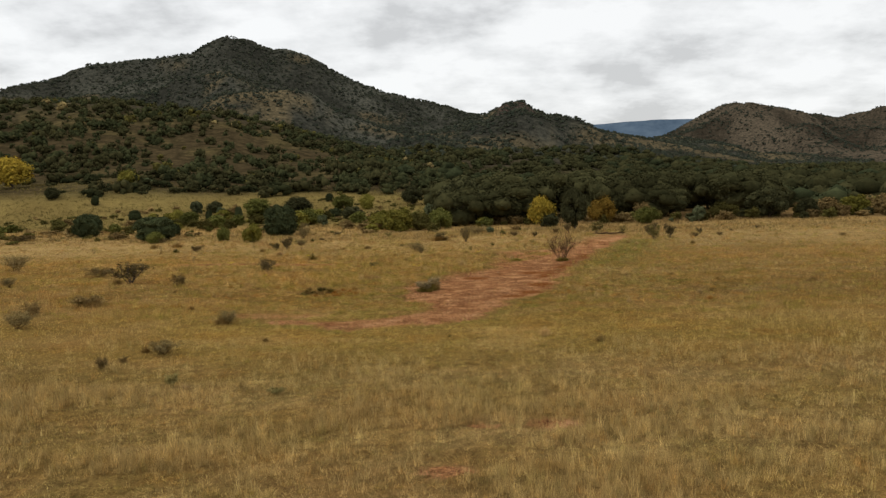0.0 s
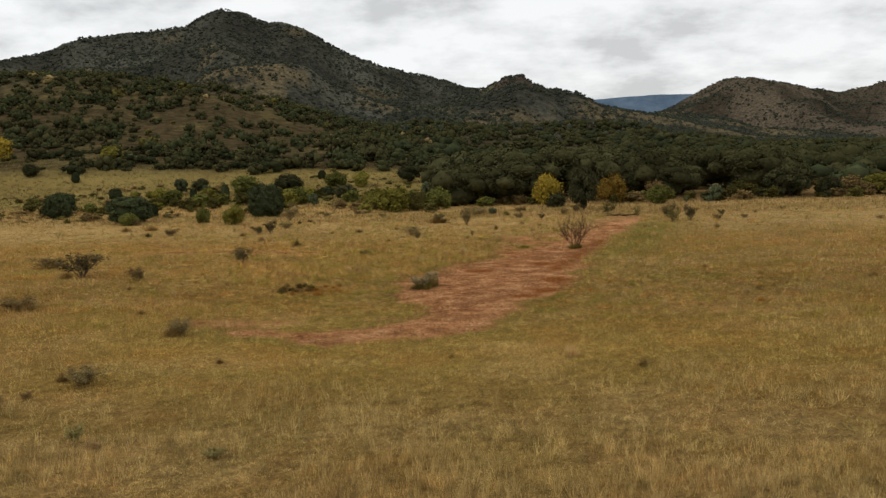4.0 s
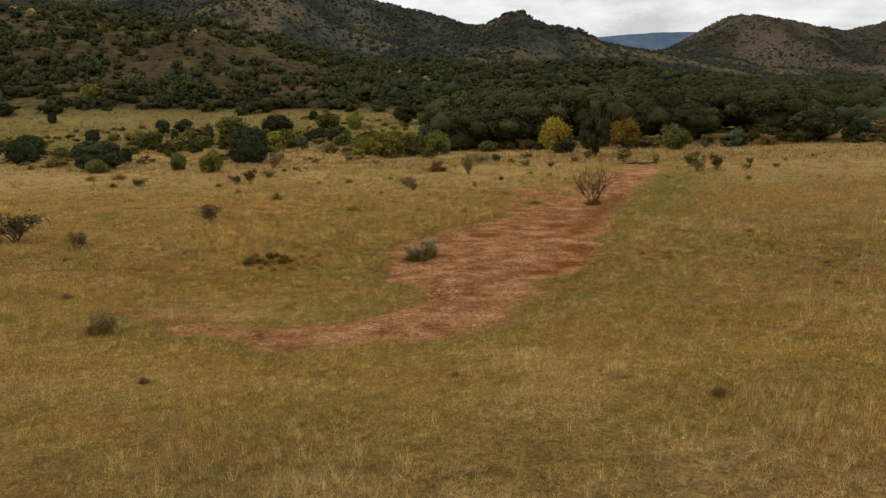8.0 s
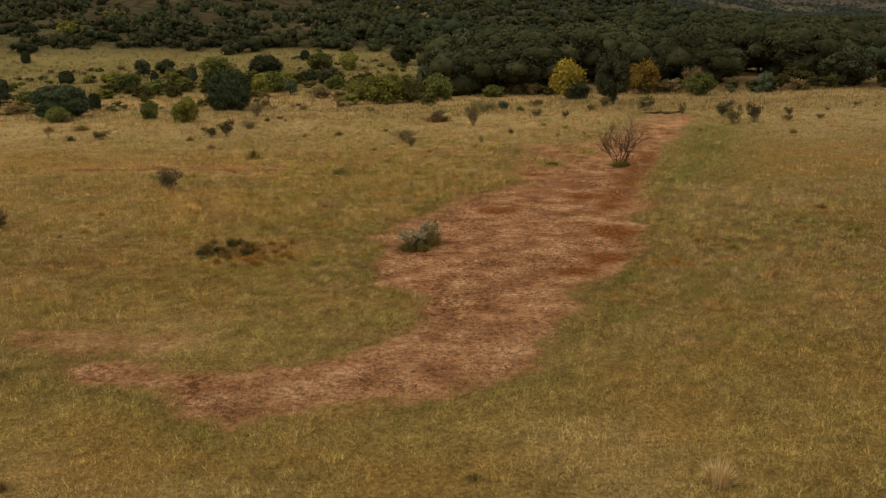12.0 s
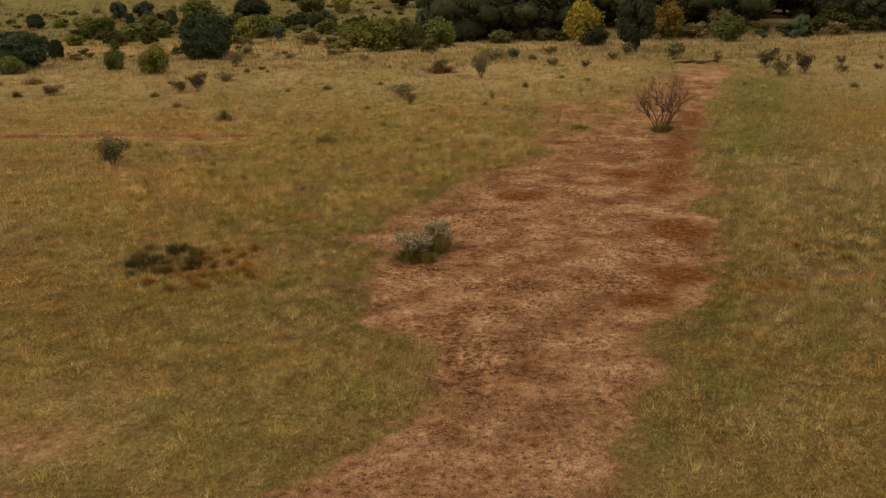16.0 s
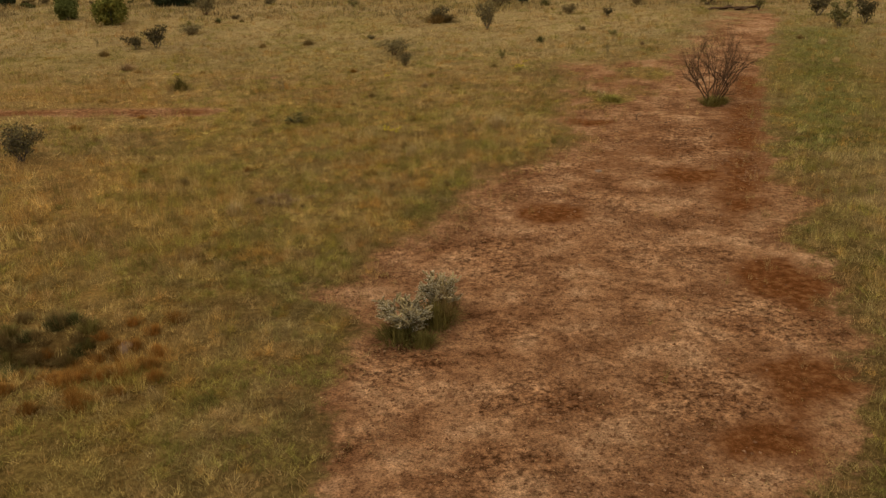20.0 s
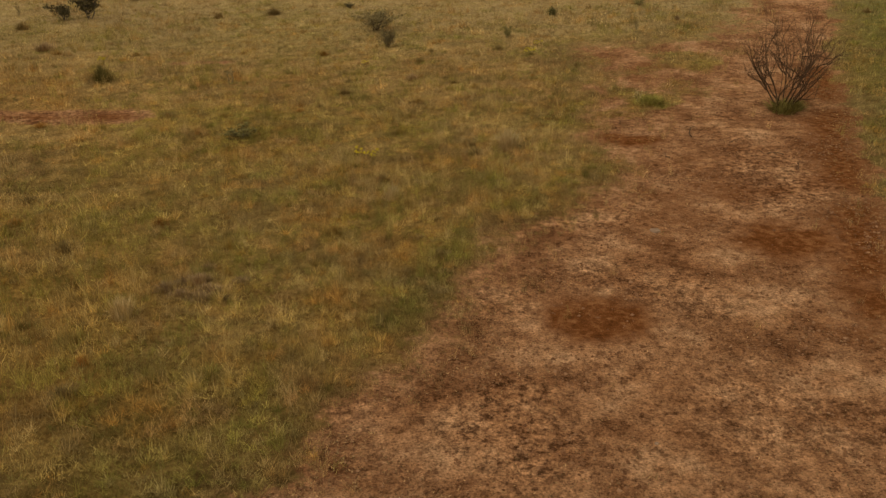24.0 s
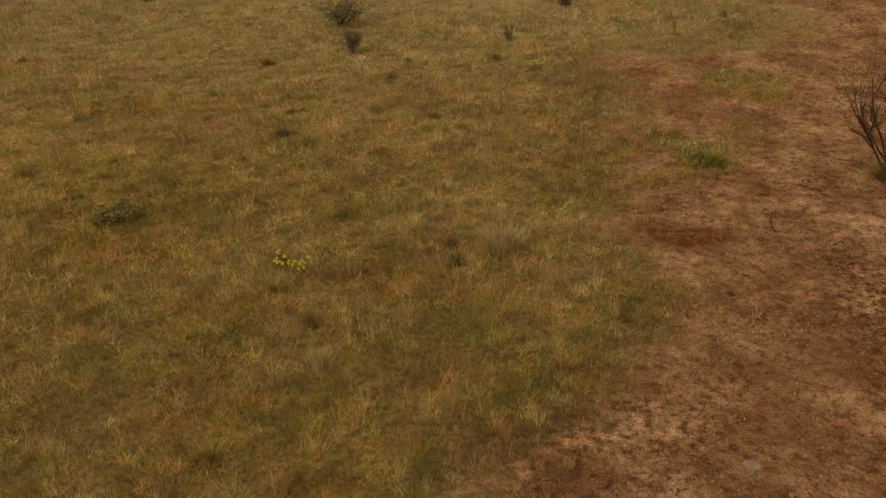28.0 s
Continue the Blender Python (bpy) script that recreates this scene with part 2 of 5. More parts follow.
def herbage(x, y):
    """Colour of the grass at a place: tan, olive, straw, rust and fresh green in patches."""
    x, y = np.asarray(x, float), np.asarray(y, float)
    tan, olive = np.array([0.435, 0.285, 0.105]), np.array([0.322, 0.224, 0.048])
    straw, rust, green = np.array([0.54, 0.375, 0.140]), np.array([0.42, 0.195, 0.034]), np.array([0.235, 0.195, 0.040])
    a = sstep(0.30, 0.68, fbm(x / 9, y / 9, 61, 4) + 0.16 * sstep(85, 120, y) + 0.10 * sstep(10, 25, np.abs(x)) - 0.42 * bell(x, y, 4, 44, 30, 12))
    a = a + (0.44 + 0.45 * (a - 0.5) - a) * (1 - sstep(100, 112, y))
    c = olive + (tan - olive) * a[..., None]
    s = 0.36 * sstep(0.48, 0.74, fbm(x / 4.5, y / 3.0, 67, 4) + 0.07 * (y < 36))
    c = c + (straw - c) * s[..., None]
    u = (0.22 + 0.16 * sstep(62, 76, y) * (1 - sstep(90, 104, y)) - 0.14 * sstep(92, 108, y)) * sstep(0.50, 0.70, fbm(x / 3.4, y / 2.8, 71, 4))
    u = u * (1 - 0.7 * bell(x, y, -22, 89, 14, 5))
    u = np.maximum(u, 0.85 * bell(x, y, -7.9, 64.2, 1.9, 1.1))
    u = np.maximum.reduce([u, 0.6 * bell(x, y, 10.9, 61.8, 1.5, 1.0), 0.45 * bell(x, y, -16, 63, 4, 2.5), 0.5 * bell(x, y, -8, 72, 1.6, 2.2)])
    c = c + (rust - c) * u[..., None]
    c = c + (np.array([0.46, 0.275, 0.070]) - c) * 0.6 * bell(x, y, -11.5, 75.0, 6.5, 5.5)[..., None]
    edge = -inset(x, y)
    g = 0.8 * bell(edge, edge * 0, 0.7, 0, 0.8, 1) * sstep(0.38, 0.6, fbm(x / 2.2, y / 2.2, 73, 3))
    strip = beside(x, y, 17.0, 83.0, 27.5, 111.0)
    g = np.maximum(g, 0.8 * np.exp(-((strip / 3.0) ** 2)))
    g = np.maximum(g, 0.22 * sstep(0.56, 0.76, fbm(x / 6 + 9, y / 5, 79, 4)))
    g = np.maximum(g, 0.55 * np.exp(-((beside(x, y, 12, 70, 26, 66) / 2.5) ** 2)))
    drift = 1.6 * (fbm(x / 2.5, y / 2.5, 75, 3) - 0.5)
    g = np.maximum(g, 0.75 * np.exp(-(((beside(x, y, 19.5, 71.5, 24.0, 66.5) + drift) / 1.3) ** 2)))
    g = np.maximum(g, 0.45 * np.exp(-(((beside(x, y, 25.0, 77.0, 37.0, 84.5) + drift) / 1.0) ** 2)))
    c = c + (green - c) * g[..., None]
    wash = 0.35 * sstep(0.50, 0.66, fbm(x / 9, y / 3.2, 77, 4)) * sstep(10, 16, x) * sstep(50, 60, y)
    c = c + (np.array([0.45, 0.335, 0.150]) - c) * wash[..., None]
    fresh = 0.75 * np.exp(-((beside(x, y, 17.5, 84.0, 28.5, 112.0) / 2.6) ** 2))[..., None]
    c = c + (np.array([0.195, 0.200, 0.048]) - c) * fresh
    c = c * (1 - np.array([0.055, 0.0, -0.07]) * (1 - sstep(84, 104, y))[..., None])
    far_tan = (0.46 * sstep(90, 112, y) * (1 - sstep(140, 160, y)) * (1 - np.clip(g, 0, 1)))[..., None]
    c = c + (np.array([0.40, 0.305, 0.138]) - c) * far_tan
    terrace = (sstep(160, 182, y) * (1 - sstep(-10, 25, x)))[..., None]
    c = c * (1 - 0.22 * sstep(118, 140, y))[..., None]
    c = c + (np.array([0.160, 0.138, 0.046]) * (0.6 + 0.7 * fbm(x / 12, y / 9, 85, 4))[..., None] - c) * 0.8 * terrace
    litter = (sstep(155, 166, y + 6 * (fbm(x / 5, y / 5, 86) - 0.5)) * sstep(2, 20, x))[..., None]
    c = c + (np.array([0.17, 0.115, 0.050]) - c) * 0.8 * litter
    c = c * (1 + 0.10 * (1 - sstep(-14, -4, x)) * sstep(50, 60, y) * (1 - sstep(90, 104, y)))[..., None]
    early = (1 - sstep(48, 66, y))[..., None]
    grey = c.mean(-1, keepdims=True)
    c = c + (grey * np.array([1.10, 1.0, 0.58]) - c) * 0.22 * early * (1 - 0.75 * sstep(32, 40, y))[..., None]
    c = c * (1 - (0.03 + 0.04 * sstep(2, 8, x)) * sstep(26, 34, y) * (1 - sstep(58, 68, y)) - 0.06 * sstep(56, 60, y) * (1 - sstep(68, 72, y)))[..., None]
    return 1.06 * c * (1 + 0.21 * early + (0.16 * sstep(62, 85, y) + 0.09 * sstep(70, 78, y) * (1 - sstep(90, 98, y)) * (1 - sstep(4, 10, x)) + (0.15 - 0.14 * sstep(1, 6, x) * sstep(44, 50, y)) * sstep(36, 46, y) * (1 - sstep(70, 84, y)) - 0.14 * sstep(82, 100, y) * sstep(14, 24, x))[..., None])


def mottle(x, y):
    """Light and dark tufts a hand or two across."""
    fade = 1 - 0.75 * sstep(22, 60, np.maximum(np.abs(x - 1) / 0.51, np.where(y < 79, 25 - 15 * sstep(16, 79, y), y - 68.5)))
    fade = fade * (1 - 0.45 * bell(x, y, 4, 44, 60, 11))
    return 0.95 + fade * (0.52 * (sstep(0.30, 0.68, fbm(x / 0.20, y / 0.20, 83, 3)) - 0.52)) + 0.14 * (fbm(x / 1.6, y / 1.2, 87, 3) - 0.5)


def slope_hue(x, y, r, bearing):
    """Earth, dry grass and rock of the hills: browner near, dark and greyed by painted haze on the mountain, pale on
    the bare far hills.
    """
    near, hazed_slope = np.array([0.068, 0.050, 0.025]), np.array([0.054, 0.053, 0.041])
    pale, far = np.array([0.125, 0.098, 0.055]), np.array([0.068, 0.054, 0.037])
    rock = np.array([0.085, 0.058, 0.047])
    # with distance the ground turns grey-blue, haze mixed into its colour
    c = near + (hazed_slope - near) * sstep(430, 640, r + 90 * (fbm(x / 60, y / 60, 191, 3) - 0.5))[:, None]
    gold = sstep(0.52, 0.66, fbm(x / 26, y / 17, 199, 4)) * (1 - sstep(480, 560, r))
    c = c + (np.array([0.115, 0.090, 0.038]) - c) * 0.6 * gold[:, None]
    # ridged noise darkens narrow lines of the mountain's ground colour
    ridged_tone = np.abs(fbm(x / 110, y / 110, 197, 4) - 0.5) * 4
    c = c * (0.62 + 0.75 * np.clip(ridged_tone, 0, 1.2) * sstep(520, 700, r) + 0.35 * (1 - sstep(520, 700, r)))[:, None]
    open_ground = fbm(x / 95 + 5, y / 60, 193, 5) + 0.10 * bell(bearing, r, -14.5, 930, 5.5, 190) + 0.09 * bell(bearing, r, 7.5, 800, 4.5, 160) - 0.06 * sstep(1120, 1250, r)
    p = 0.9 * sstep(0.545, 0.625, open_ground) * sstep(560, 760, r)
    c = c + (pale - c) * p[:, None]
    f = sstep(1250, 1500, r) * sstep(11, 15, bearing)
    bald = 0.52 + 0.55 * sstep(22, 24, bearing) * sstep(1700, 2000, r) + 0.95 * sstep(0.36, 0.66, fbm(x / 110, y / 150, 195, 5) + 0.16 * bell(bearing, r, 15.2, 1500, 1.6, 260)) - 0.10 * sstep(1650, 1850, r) * (1 - sstep(1950, 2300, r))
    c = c + (far * bald[:, None] - c) * f[:, None]
    k = 0.8 * sstep(0.9, 0.5, np.abs(bearing - 4.6) / 2.0) * sstep(880, 930, r) * (1 - sstep(1040, 1080, r))
    return c + (rock - c) * np.clip(k, 0, 1)[:, None]


# ---- materials ----


def principled(name, rough=0.9):
    m = bpy.data.materials.new(name)
    m.use_nodes = True
    n, l = m.node_tree.nodes, m.node_tree.links
    b = n["Principled BSDF"]
    b.inputs["Roughness"].default_value = rough
    b.inputs["Specular IOR Level"].default_value = 0.0
    return m, n, l, b


def noise_fac(n, l, scale, detail=4.0, rough=0.6):
    g = n.new("ShaderNodeNewGeometry")
    t = n.new("ShaderNodeTexNoise")
    t.inputs["Scale"].default_value, t.inputs["Detail"].default_value, t.inputs["Roughness"].default_value = scale, detail, rough
    l.new(g.outputs["Position"], t.inputs["Vector"])
    return t.outputs["Fac"]


def ramp(n, l, fac, stops):
    r = n.new("ShaderNodeValToRGB")
    e = r.color_ramp.elements
    while len(e) < len(stops):
        e.new(0.5)
    for k, (p, c) in zip(e, stops):
        k.position, k.color = p, (*c, 1)
    l.new(fac, r.inputs["Fac"])
    return r.outputs["Color"]


def blend(n, l, kind, fac, a, b):
    m = n.new("ShaderNodeMixRGB")
    m.blend_type = kind
    for socket, v in ((m.inputs["Fac"], fac), (m.inputs["Color1"], a), (m.inputs["Color2"], b)):
        if isinstance(v, (int, float)):
            socket.default_value = v
        elif isinstance(v, tuple):
            socket.default_value = (*v, 1)
        else:
            l.new(v, socket)
    return m.outputs["Color"]


def bumped(n, l, b, fac, strength, distance):
    k = n.new("ShaderNodeBump")
    k.inputs["Strength"].default_value, k.inputs["Distance"].default_value = strength, distance
    l.new(fac, k.inputs["Height"])
    l.new(k.outputs["Normal"], b.inputs["Normal"])


def leaf_material(name, dark, light, rough=0.75, per_object=0.32):
    """Foliage that differs leaf by leaf, plant by plant, and in soft patches."""
    m, n, l, b = principled(name, rough)
    g = n.new("ShaderNodeNewGeometry")
    c = ramp(n, l, g.outputs["Random Per Island"], [(0.0, dark), (0.55, tuple((p + q) / 2 for p, q in zip(dark, light))), (1.0, light)])
    o = n.new("ShaderNodeObjectInfo")
    tone = ramp(n, l, o.outputs["Random"], [(0.0, (1 - per_object,) * 3), (1.0, (1 + per_object,) * 3)])
    c = blend(n, l, "MULTIPLY", 1.0, c, tone)
    patch = ramp(n, l, noise_fac(n, l, 0.9, 3), [(0.3, (0.66, 0.70, 0.66)), (0.7, (1.22, 1.16, 1.05))])
    c = blend(n, l, "MULTIPLY", 0.8, c, patch)
    l.new(c, b.inputs["Base Color"])
    return m


def wood_material(name, dark, light):
    m, n, l, b = principled(name, 0.95)
    f = noise_fac(n, l, 9.0, 6)
    l.new(ramp(n, l, f, [(0.3, dark), (0.7, light)]), b.inputs["Base Color"])
    bumped(n, l, b, f, 0.5, 0.02)
    return m


JUNIPER = leaf_material("juniper_needles", (0.034, 0.042, 0.020), (0.074, 0.084, 0.038))
OAK = leaf_material("oak_leaves", (0.036, 0.037, 0.018), (0.082, 0.080, 0.037))
BRIGHT = leaf_material("green_leaves", (0.070, 0.076, 0.019), (0.175, 0.170, 0.046))
LIME = leaf_material("yellow_green_leaves", (0.110, 0.104, 0.020), (0.27, 0.232, 0.050))
YELLOW = leaf_material("yellow_leaves", (0.20, 0.145, 0.022), (0.46, 0.33, 0.050))
ORANGE = leaf_material("orange_leaves", (0.17, 0.105, 0.022), (0.40, 0.25, 0.05))
TEAL = leaf_material("blue_green_leaves", (0.055, 0.068, 0.036), (0.14, 0.150, 0.078))
BROWNISH = leaf_material("dry_shrub_leaves", (0.120, 0.082, 0.034), (0.26, 0.178, 0.074))
DRABGREEN = leaf_material("drab_green_leaves", (0.056, 0.050, 0.015), (0.130, 0.112, 0.034))
GREY_TWIG = leaf_material("bare_grey_twigs", (0.140, 0.106, 0.046), (0.285, 0.215, 0.096))
SPINE = leaf_material("pale_spines", (0.34, 0.275, 0.165), (0.66, 0.56, 0.39))
CHOLLA = leaf_material("cholla_spines", (0.12, 0.085, 0.030), (0.56, 0.41, 0.19))
WOOD_OAK = leaf_material("wood_oak_leaves", (0.044, 0.044, 0.020), (0.068, 0.064, 0.028))
WOOD_JUNIPER = leaf_material("wood_juniper_needles", (0.035, 0.042, 0.021), (0.060, 0.067, 0.032))
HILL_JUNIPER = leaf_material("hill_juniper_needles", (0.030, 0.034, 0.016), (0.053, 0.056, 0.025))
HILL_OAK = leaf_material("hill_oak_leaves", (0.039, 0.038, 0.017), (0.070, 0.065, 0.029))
# mountain scrub, greyed and blued: the haze of distance is in the leaf colour
HAZED_JUNIPER = leaf_material("hazed_juniper_needles", (0.022, 0.028, 0.021), (0.050, 0.056, 0.042))
HAZED_OAK = leaf_material("hazed_oak_leaves", (0.034, 0.038, 0.027), (0.072, 0.075, 0.052))
BARK = wood_material("bark", (0.05, 0.038, 0.028), (0.14, 0.11, 0.085))
DEADWOOD = wood_material("dead_wood", (0.055, 0.030, 0.015), (0.150, 0.088, 0.045))
STONE, n_, l_, b_ = principled("grey_stone", 0.9)
l_.new(ramp(n_, l_, noise_fac(n_, l_, 6.0, 6), [(0.3, (0.19, 0.110, 0.062)), (0.7, (0.34, 0.215, 0.125))]), b_.inputs["Base Color"])
bumped(n_, l_, b_, noise_fac(n_, l_, 25.0, 5), 0.5, 0.02)
CLOD, n_, l_, b_ = principled("earth_clod", 1.0)
g_ = n_.new("ShaderNodeNewGeometry")
l_.new(ramp(n_, l_, g_.outputs["Random Per Island"], [(0.0, (0.130, 0.056, 0.024)), (0.55, (0.240, 0.112, 0.049)), (1.0, (0.350, 0.180, 0.085))]), b_.inputs["Base Color"])

# grass: colour of each blade
GRASS, n_, l_, b_ = principled("grass_blades", 0.8)
at_ = n_.new("ShaderNodeAttribute")
at_.attribute_name = "hue"
g_ = n_.new("ShaderNodeNewGeometry")
tone_ = ramp(n_, l_, g_.outputs["Random Per Island"], [(0.0, (0.46, 0.45, 0.43)), (0.5, (0.98, 0.98, 0.98)), (1.0, (1.66, 1.62, 1.52))])
l_.new(blend(n_, l_, "MULTIPLY", 1.0, at_.outputs["Color"], tone_), b_.inputs["Base Color"])

# ground: litter and painted shade under the grass, red earth in the clearing, scrubby slopes far off
GROUND, n_, l_, b_ = principled("ground", 0.97)
hue_ = n_.new("ShaderNodeAttribute")
hue_.attribute_name = "hue"
kind_ = n_.new("ShaderNodeAttribute")
kind_.attribute_name = "kinds"
sep_ = n_.new("ShaderNodeSeparateColor")
l_.new(kind_.outputs["Color"], sep_.inputs["Color"])
fine_ = noise_fac(n_, l_, 7.0, 8, 0.72)
shaded_litter_ = blend(n_, l_, "MULTIPLY", 1.0, hue_.outputs["Color"], ramp(n_, l_, fine_, [(0.34, (0.46, 0.40, 0.34)), (0.50, (0.90, 0.84, 0.78)), (0.66, (1.50, 1.42, 1.32))]))
earth_ = ramp(n_, l_, noise_fac(n_, l_, 0.55, 10, 0.62), [(0.36, (0.195, 0.084, 0.034)), (0.44, (0.280, 0.128, 0.054)), (0.53, (0.380, 0.186, 0.083)), (0.63, (0.480, 0.258, 0.124))])
# hoof-churned patches: turned clods, dark prints and pale crusts a hand across
churn_ = n_.new("ShaderNodeAttribute")
churn_.attribute_name = "churn"
turned_ = ramp(n_, l_, noise_fac(n_, l_, 5.5, 5, 0.68), [(0.41, (0.30, 0.27, 0.25)), (0.46, (0.72, 0.68, 0.65)), (0.53, (0.98, 0.96, 0.93)), (0.60, (1.35, 1.34, 1.30))])
crust_ = ramp(n_, l_, noise_fac(n_, l_, 4.6, 6, 0.66), [(0.38, (0.46, 0.42, 0.39)), (0.43, (0.86, 0.84, 0.82)), (0.54, (1.03, 1.03, 1.02)), (0.62, (1.24, 1.24, 1.22))])
earth_ = blend(n_, l_, "MULTIPLY", 0.95, earth_, blend(n_, l_, "MIX", churn_.outputs["Fac"], crust_, turned_))
earth_ = blend(n_, l_, "MULTIPLY", 0.62, earth_, ramp(n_, l_, noise_fac(n_, l_, 3.0, 9, 0.78), [(0.38, (0.40, 0.37, 0.34)), (0.46, (0.86, 0.85, 0.84)), (0.54, (1.10, 1.10, 1.09)), (0.66, (1.45, 1.45, 1.42))]))
# shade of small cavities between crumbs, put into the earth's colour
crumb_shade_ = noise_fac(n_, l_, 20.0, 4, 0.7)
earth_ = blend(n_, l_, "MULTIPLY", 0.68, earth_, ramp(n_, l_, crumb_shade_, [(0.38, (0.28, 0.25, 0.23)), (0.46, (0.86, 0.85, 0.84)), (0.54, (1.12, 1.12, 1.10)), (0.64, (1.60, 1.58, 1.50))]))
damp_ = ramp(n_, l_, noise_fac(n_, l_, 4.0, 9, 0.75), [(0.36, (0.085, 0.026, 0.007)), (0.5, (0.165, 0.053, 0.014)), (0.64, (0.30, 0.125, 0.042))])
earth_ = blend(n_, l_, "MIX", sep_.outputs["Green"], earth_, damp_)
# the joint between grass and earth is broken up at hand's width
edge_ = n_.new("ShaderNodeMath")
edge_.operation = "ADD"
l_.new(sep_.outputs["Red"], edge_.inputs[0])
off_ = n_.new("ShaderNodeMath")
off_.operation = "MULTIPLY_ADD"
off_.inputs[1].default_value, off_.inputs[2].default_value = 1.5, -0.75
l_.new(noise_fac(n_, l_, 3.2, 6, 0.7), off_.inputs[0])
l_.new(off_.outputs[0], edge_.inputs[1])
cover_ = ramp(n_, l_, edge_.outputs[0], [(0.30, (0, 0, 0)), (0.66, (1, 1, 1))])
near_ = blend(n_, l_, "MIX", cover_, shaded_litter_, earth_)
slope_ = blend(n_, l_, "MULTIPLY", 1.0, hue_.outputs["Color"], ramp(n_, l_, noise_fac(n_, l_, 0.22, 8, 0.75), [(0.40, (0.50, 0.52, 0.50)), (0.50, (0.92, 0.92, 0.92)), (0.62, (1.40, 1.36, 1.30))]))
l_.new(blend(n_, l_, "MIX", sep_.outputs["Blue"], near_, slope_), b_.inputs["Base Color"])
bumped(n_, l_, b_, noise_fac(n_, l_, 9.0, 9, 0.75), 0.9, 0.10)

# ---- the ground: one sheet to the horizon ----


def sheet():
    inner = np.linspace(-1, 1, 341)
    outer = 1 + np.array([0.08, 0.2, 0.4, 0.8, 1.6, 3.2])
    u = np.concatenate([-outer[::-1], inner, outer])
    y = [-4500, -2500, -1200, -600, -300, -150, -80, -60, -50]
    y += list(np.arange(-44, 2, 1.0)) + list(np.arange(2, 124, 0.42))
    step = 0.45
    while y[-1] < 4600:
        y.append(y[-1] + step)
        step = min(step * 1.035, 26)
    y = np.array(y)
    half = np.maximum(76, 0.80 * (y + 30))
    half = np.where(y < 0, 76 + 0.8 * np.abs(y), half)
    gx, gy = u[None, :] * half[:, None], np.repeat(y[:, None], len(u), 1)
    return gx, gy


def strip_faces(rows, cols):
    i = np.arange(rows * cols).reshape(rows, cols)
    return np.stack([i[:-1, :-1], i[:-1, 1:], i[1:, 1:], i[1:, :-1]], -1).reshape(-1, 4)


def raw_mesh(name, verts, faces, material, smooth=False):
    """A mesh out of arrays whose faces all have the same number of corners."""
    me = bpy.data.meshes.new(name)
    k = faces.shape[1]
    me.vertices.add(len(verts))
    me.vertices.foreach_set("co", np.ascontiguousarray(verts, np.float32).ravel())
    me.loops.add(faces.size)
    me.loops.foreach_set("vertex_index", np.ascontiguousarray(faces, np.int32).ravel())
    me.polygons.add(len(faces))
    me.polygons.foreach_set("loop_start", np.arange(0, faces.size, k, dtype=np.int32))
    me.update(calc_edges=True)
    me.polygons.foreach_set("use_smooth", np.full(len(faces), smooth))
    if material:
        me.materials.append(material)
    return me


def paint(me, name, domain, rgb):
    a = me.attributes.new(name, "FLOAT_COLOR", domain)
    a.data.foreach_set("color", np.ascontiguousarray(np.c_[rgb, np.ones(len(rgb))], np.float32).ravel())


gx, gy = sheet()
px, py = gx.ravel(), gy.ravel()
pz = land_z(px, py)
close = (py > -50) & (py < 135) & (np.abs(px) < 80)
bare_at = np.zeros(len(px))
bare_at[close] = bare(px[close], py[close])
fine_relief = np.zeros(len(px))
fine_relief[close] = 0.06 * (fbm(px[close] / 1.3, py[close] / 1.3, 91, 3) - 0.5) - 0.05 * bare_at[close]
pz = pz + fine_relief
wet = np.zeros(len(px))
for cx, cy, rx, ry in WALLOWS:
    wet[close] = np.maximum(wet[close], 0.95 * sstep(0.30, 0.62, bell(px[close], py[close], cx, cy, rx, ry) + 0.75 * (fbm(px[close] / 1.1, py[close] / 1.1, 95, 4) - 0.5)))
rut = beside(px, py, 10.3, 74.0, 18.2, 97.5)
wet = np.maximum(wet, 1.0 * np.exp(-((rut / 1.05) ** 2)) * close * sstep(0.22, 0.45, fbm(px / 2, py / 2, 97, 2)))
wet = np.maximum(wet, 0.55 * close * bell(px, py, 9, 82.5, 3.2, 4.5) * sstep(0.35, 0.6, fbm(px / 1.5, py / 1.5, 93, 4)))
wet = np.maximum(wet, 0.6 * close * bell(px, py, 8.8, 98, 3.0, 5.0) * sstep(0.3, 0.6, fbm(px / 1.5, py / 1.5, 94, 4)))
old_rut = 0.9 * (fbm(px / 2.4, py / 0.9, 28, 3) - 0.5)
wet = np.maximum(wet, 0.75 * close * np.exp(-(((beside(px, py, -29, 90.6, -12.4, 92.2) + old_rut) / 0.42) ** 2)))
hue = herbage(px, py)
# brown litter, darkened nearby to stand in for shade between the tufts
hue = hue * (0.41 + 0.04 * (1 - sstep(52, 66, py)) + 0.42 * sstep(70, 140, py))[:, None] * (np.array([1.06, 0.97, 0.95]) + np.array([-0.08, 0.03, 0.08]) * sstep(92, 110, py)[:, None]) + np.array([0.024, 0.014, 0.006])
hue[close] *= mottle(px[close], py[close])[:, None]
trodden = np.zeros(len(px))
trodden[close] = 0.3 * np.exp(-(((inset(px[close], py[close]) + 0.4) / 0.9) ** 2))
hue = hue + (np.array([0.185, 0.098, 0.042]) - hue) * trodden[:, None]
hue *= (0.80 + 0.4 * fbm(px / 3.5, py / 3.5, 89, 4))[:, None]
far_off, bearings = np.hypot(px - 1.6, py + 8.8), np.degrees(np.arctan2(px - 1.6, py + 8.8))
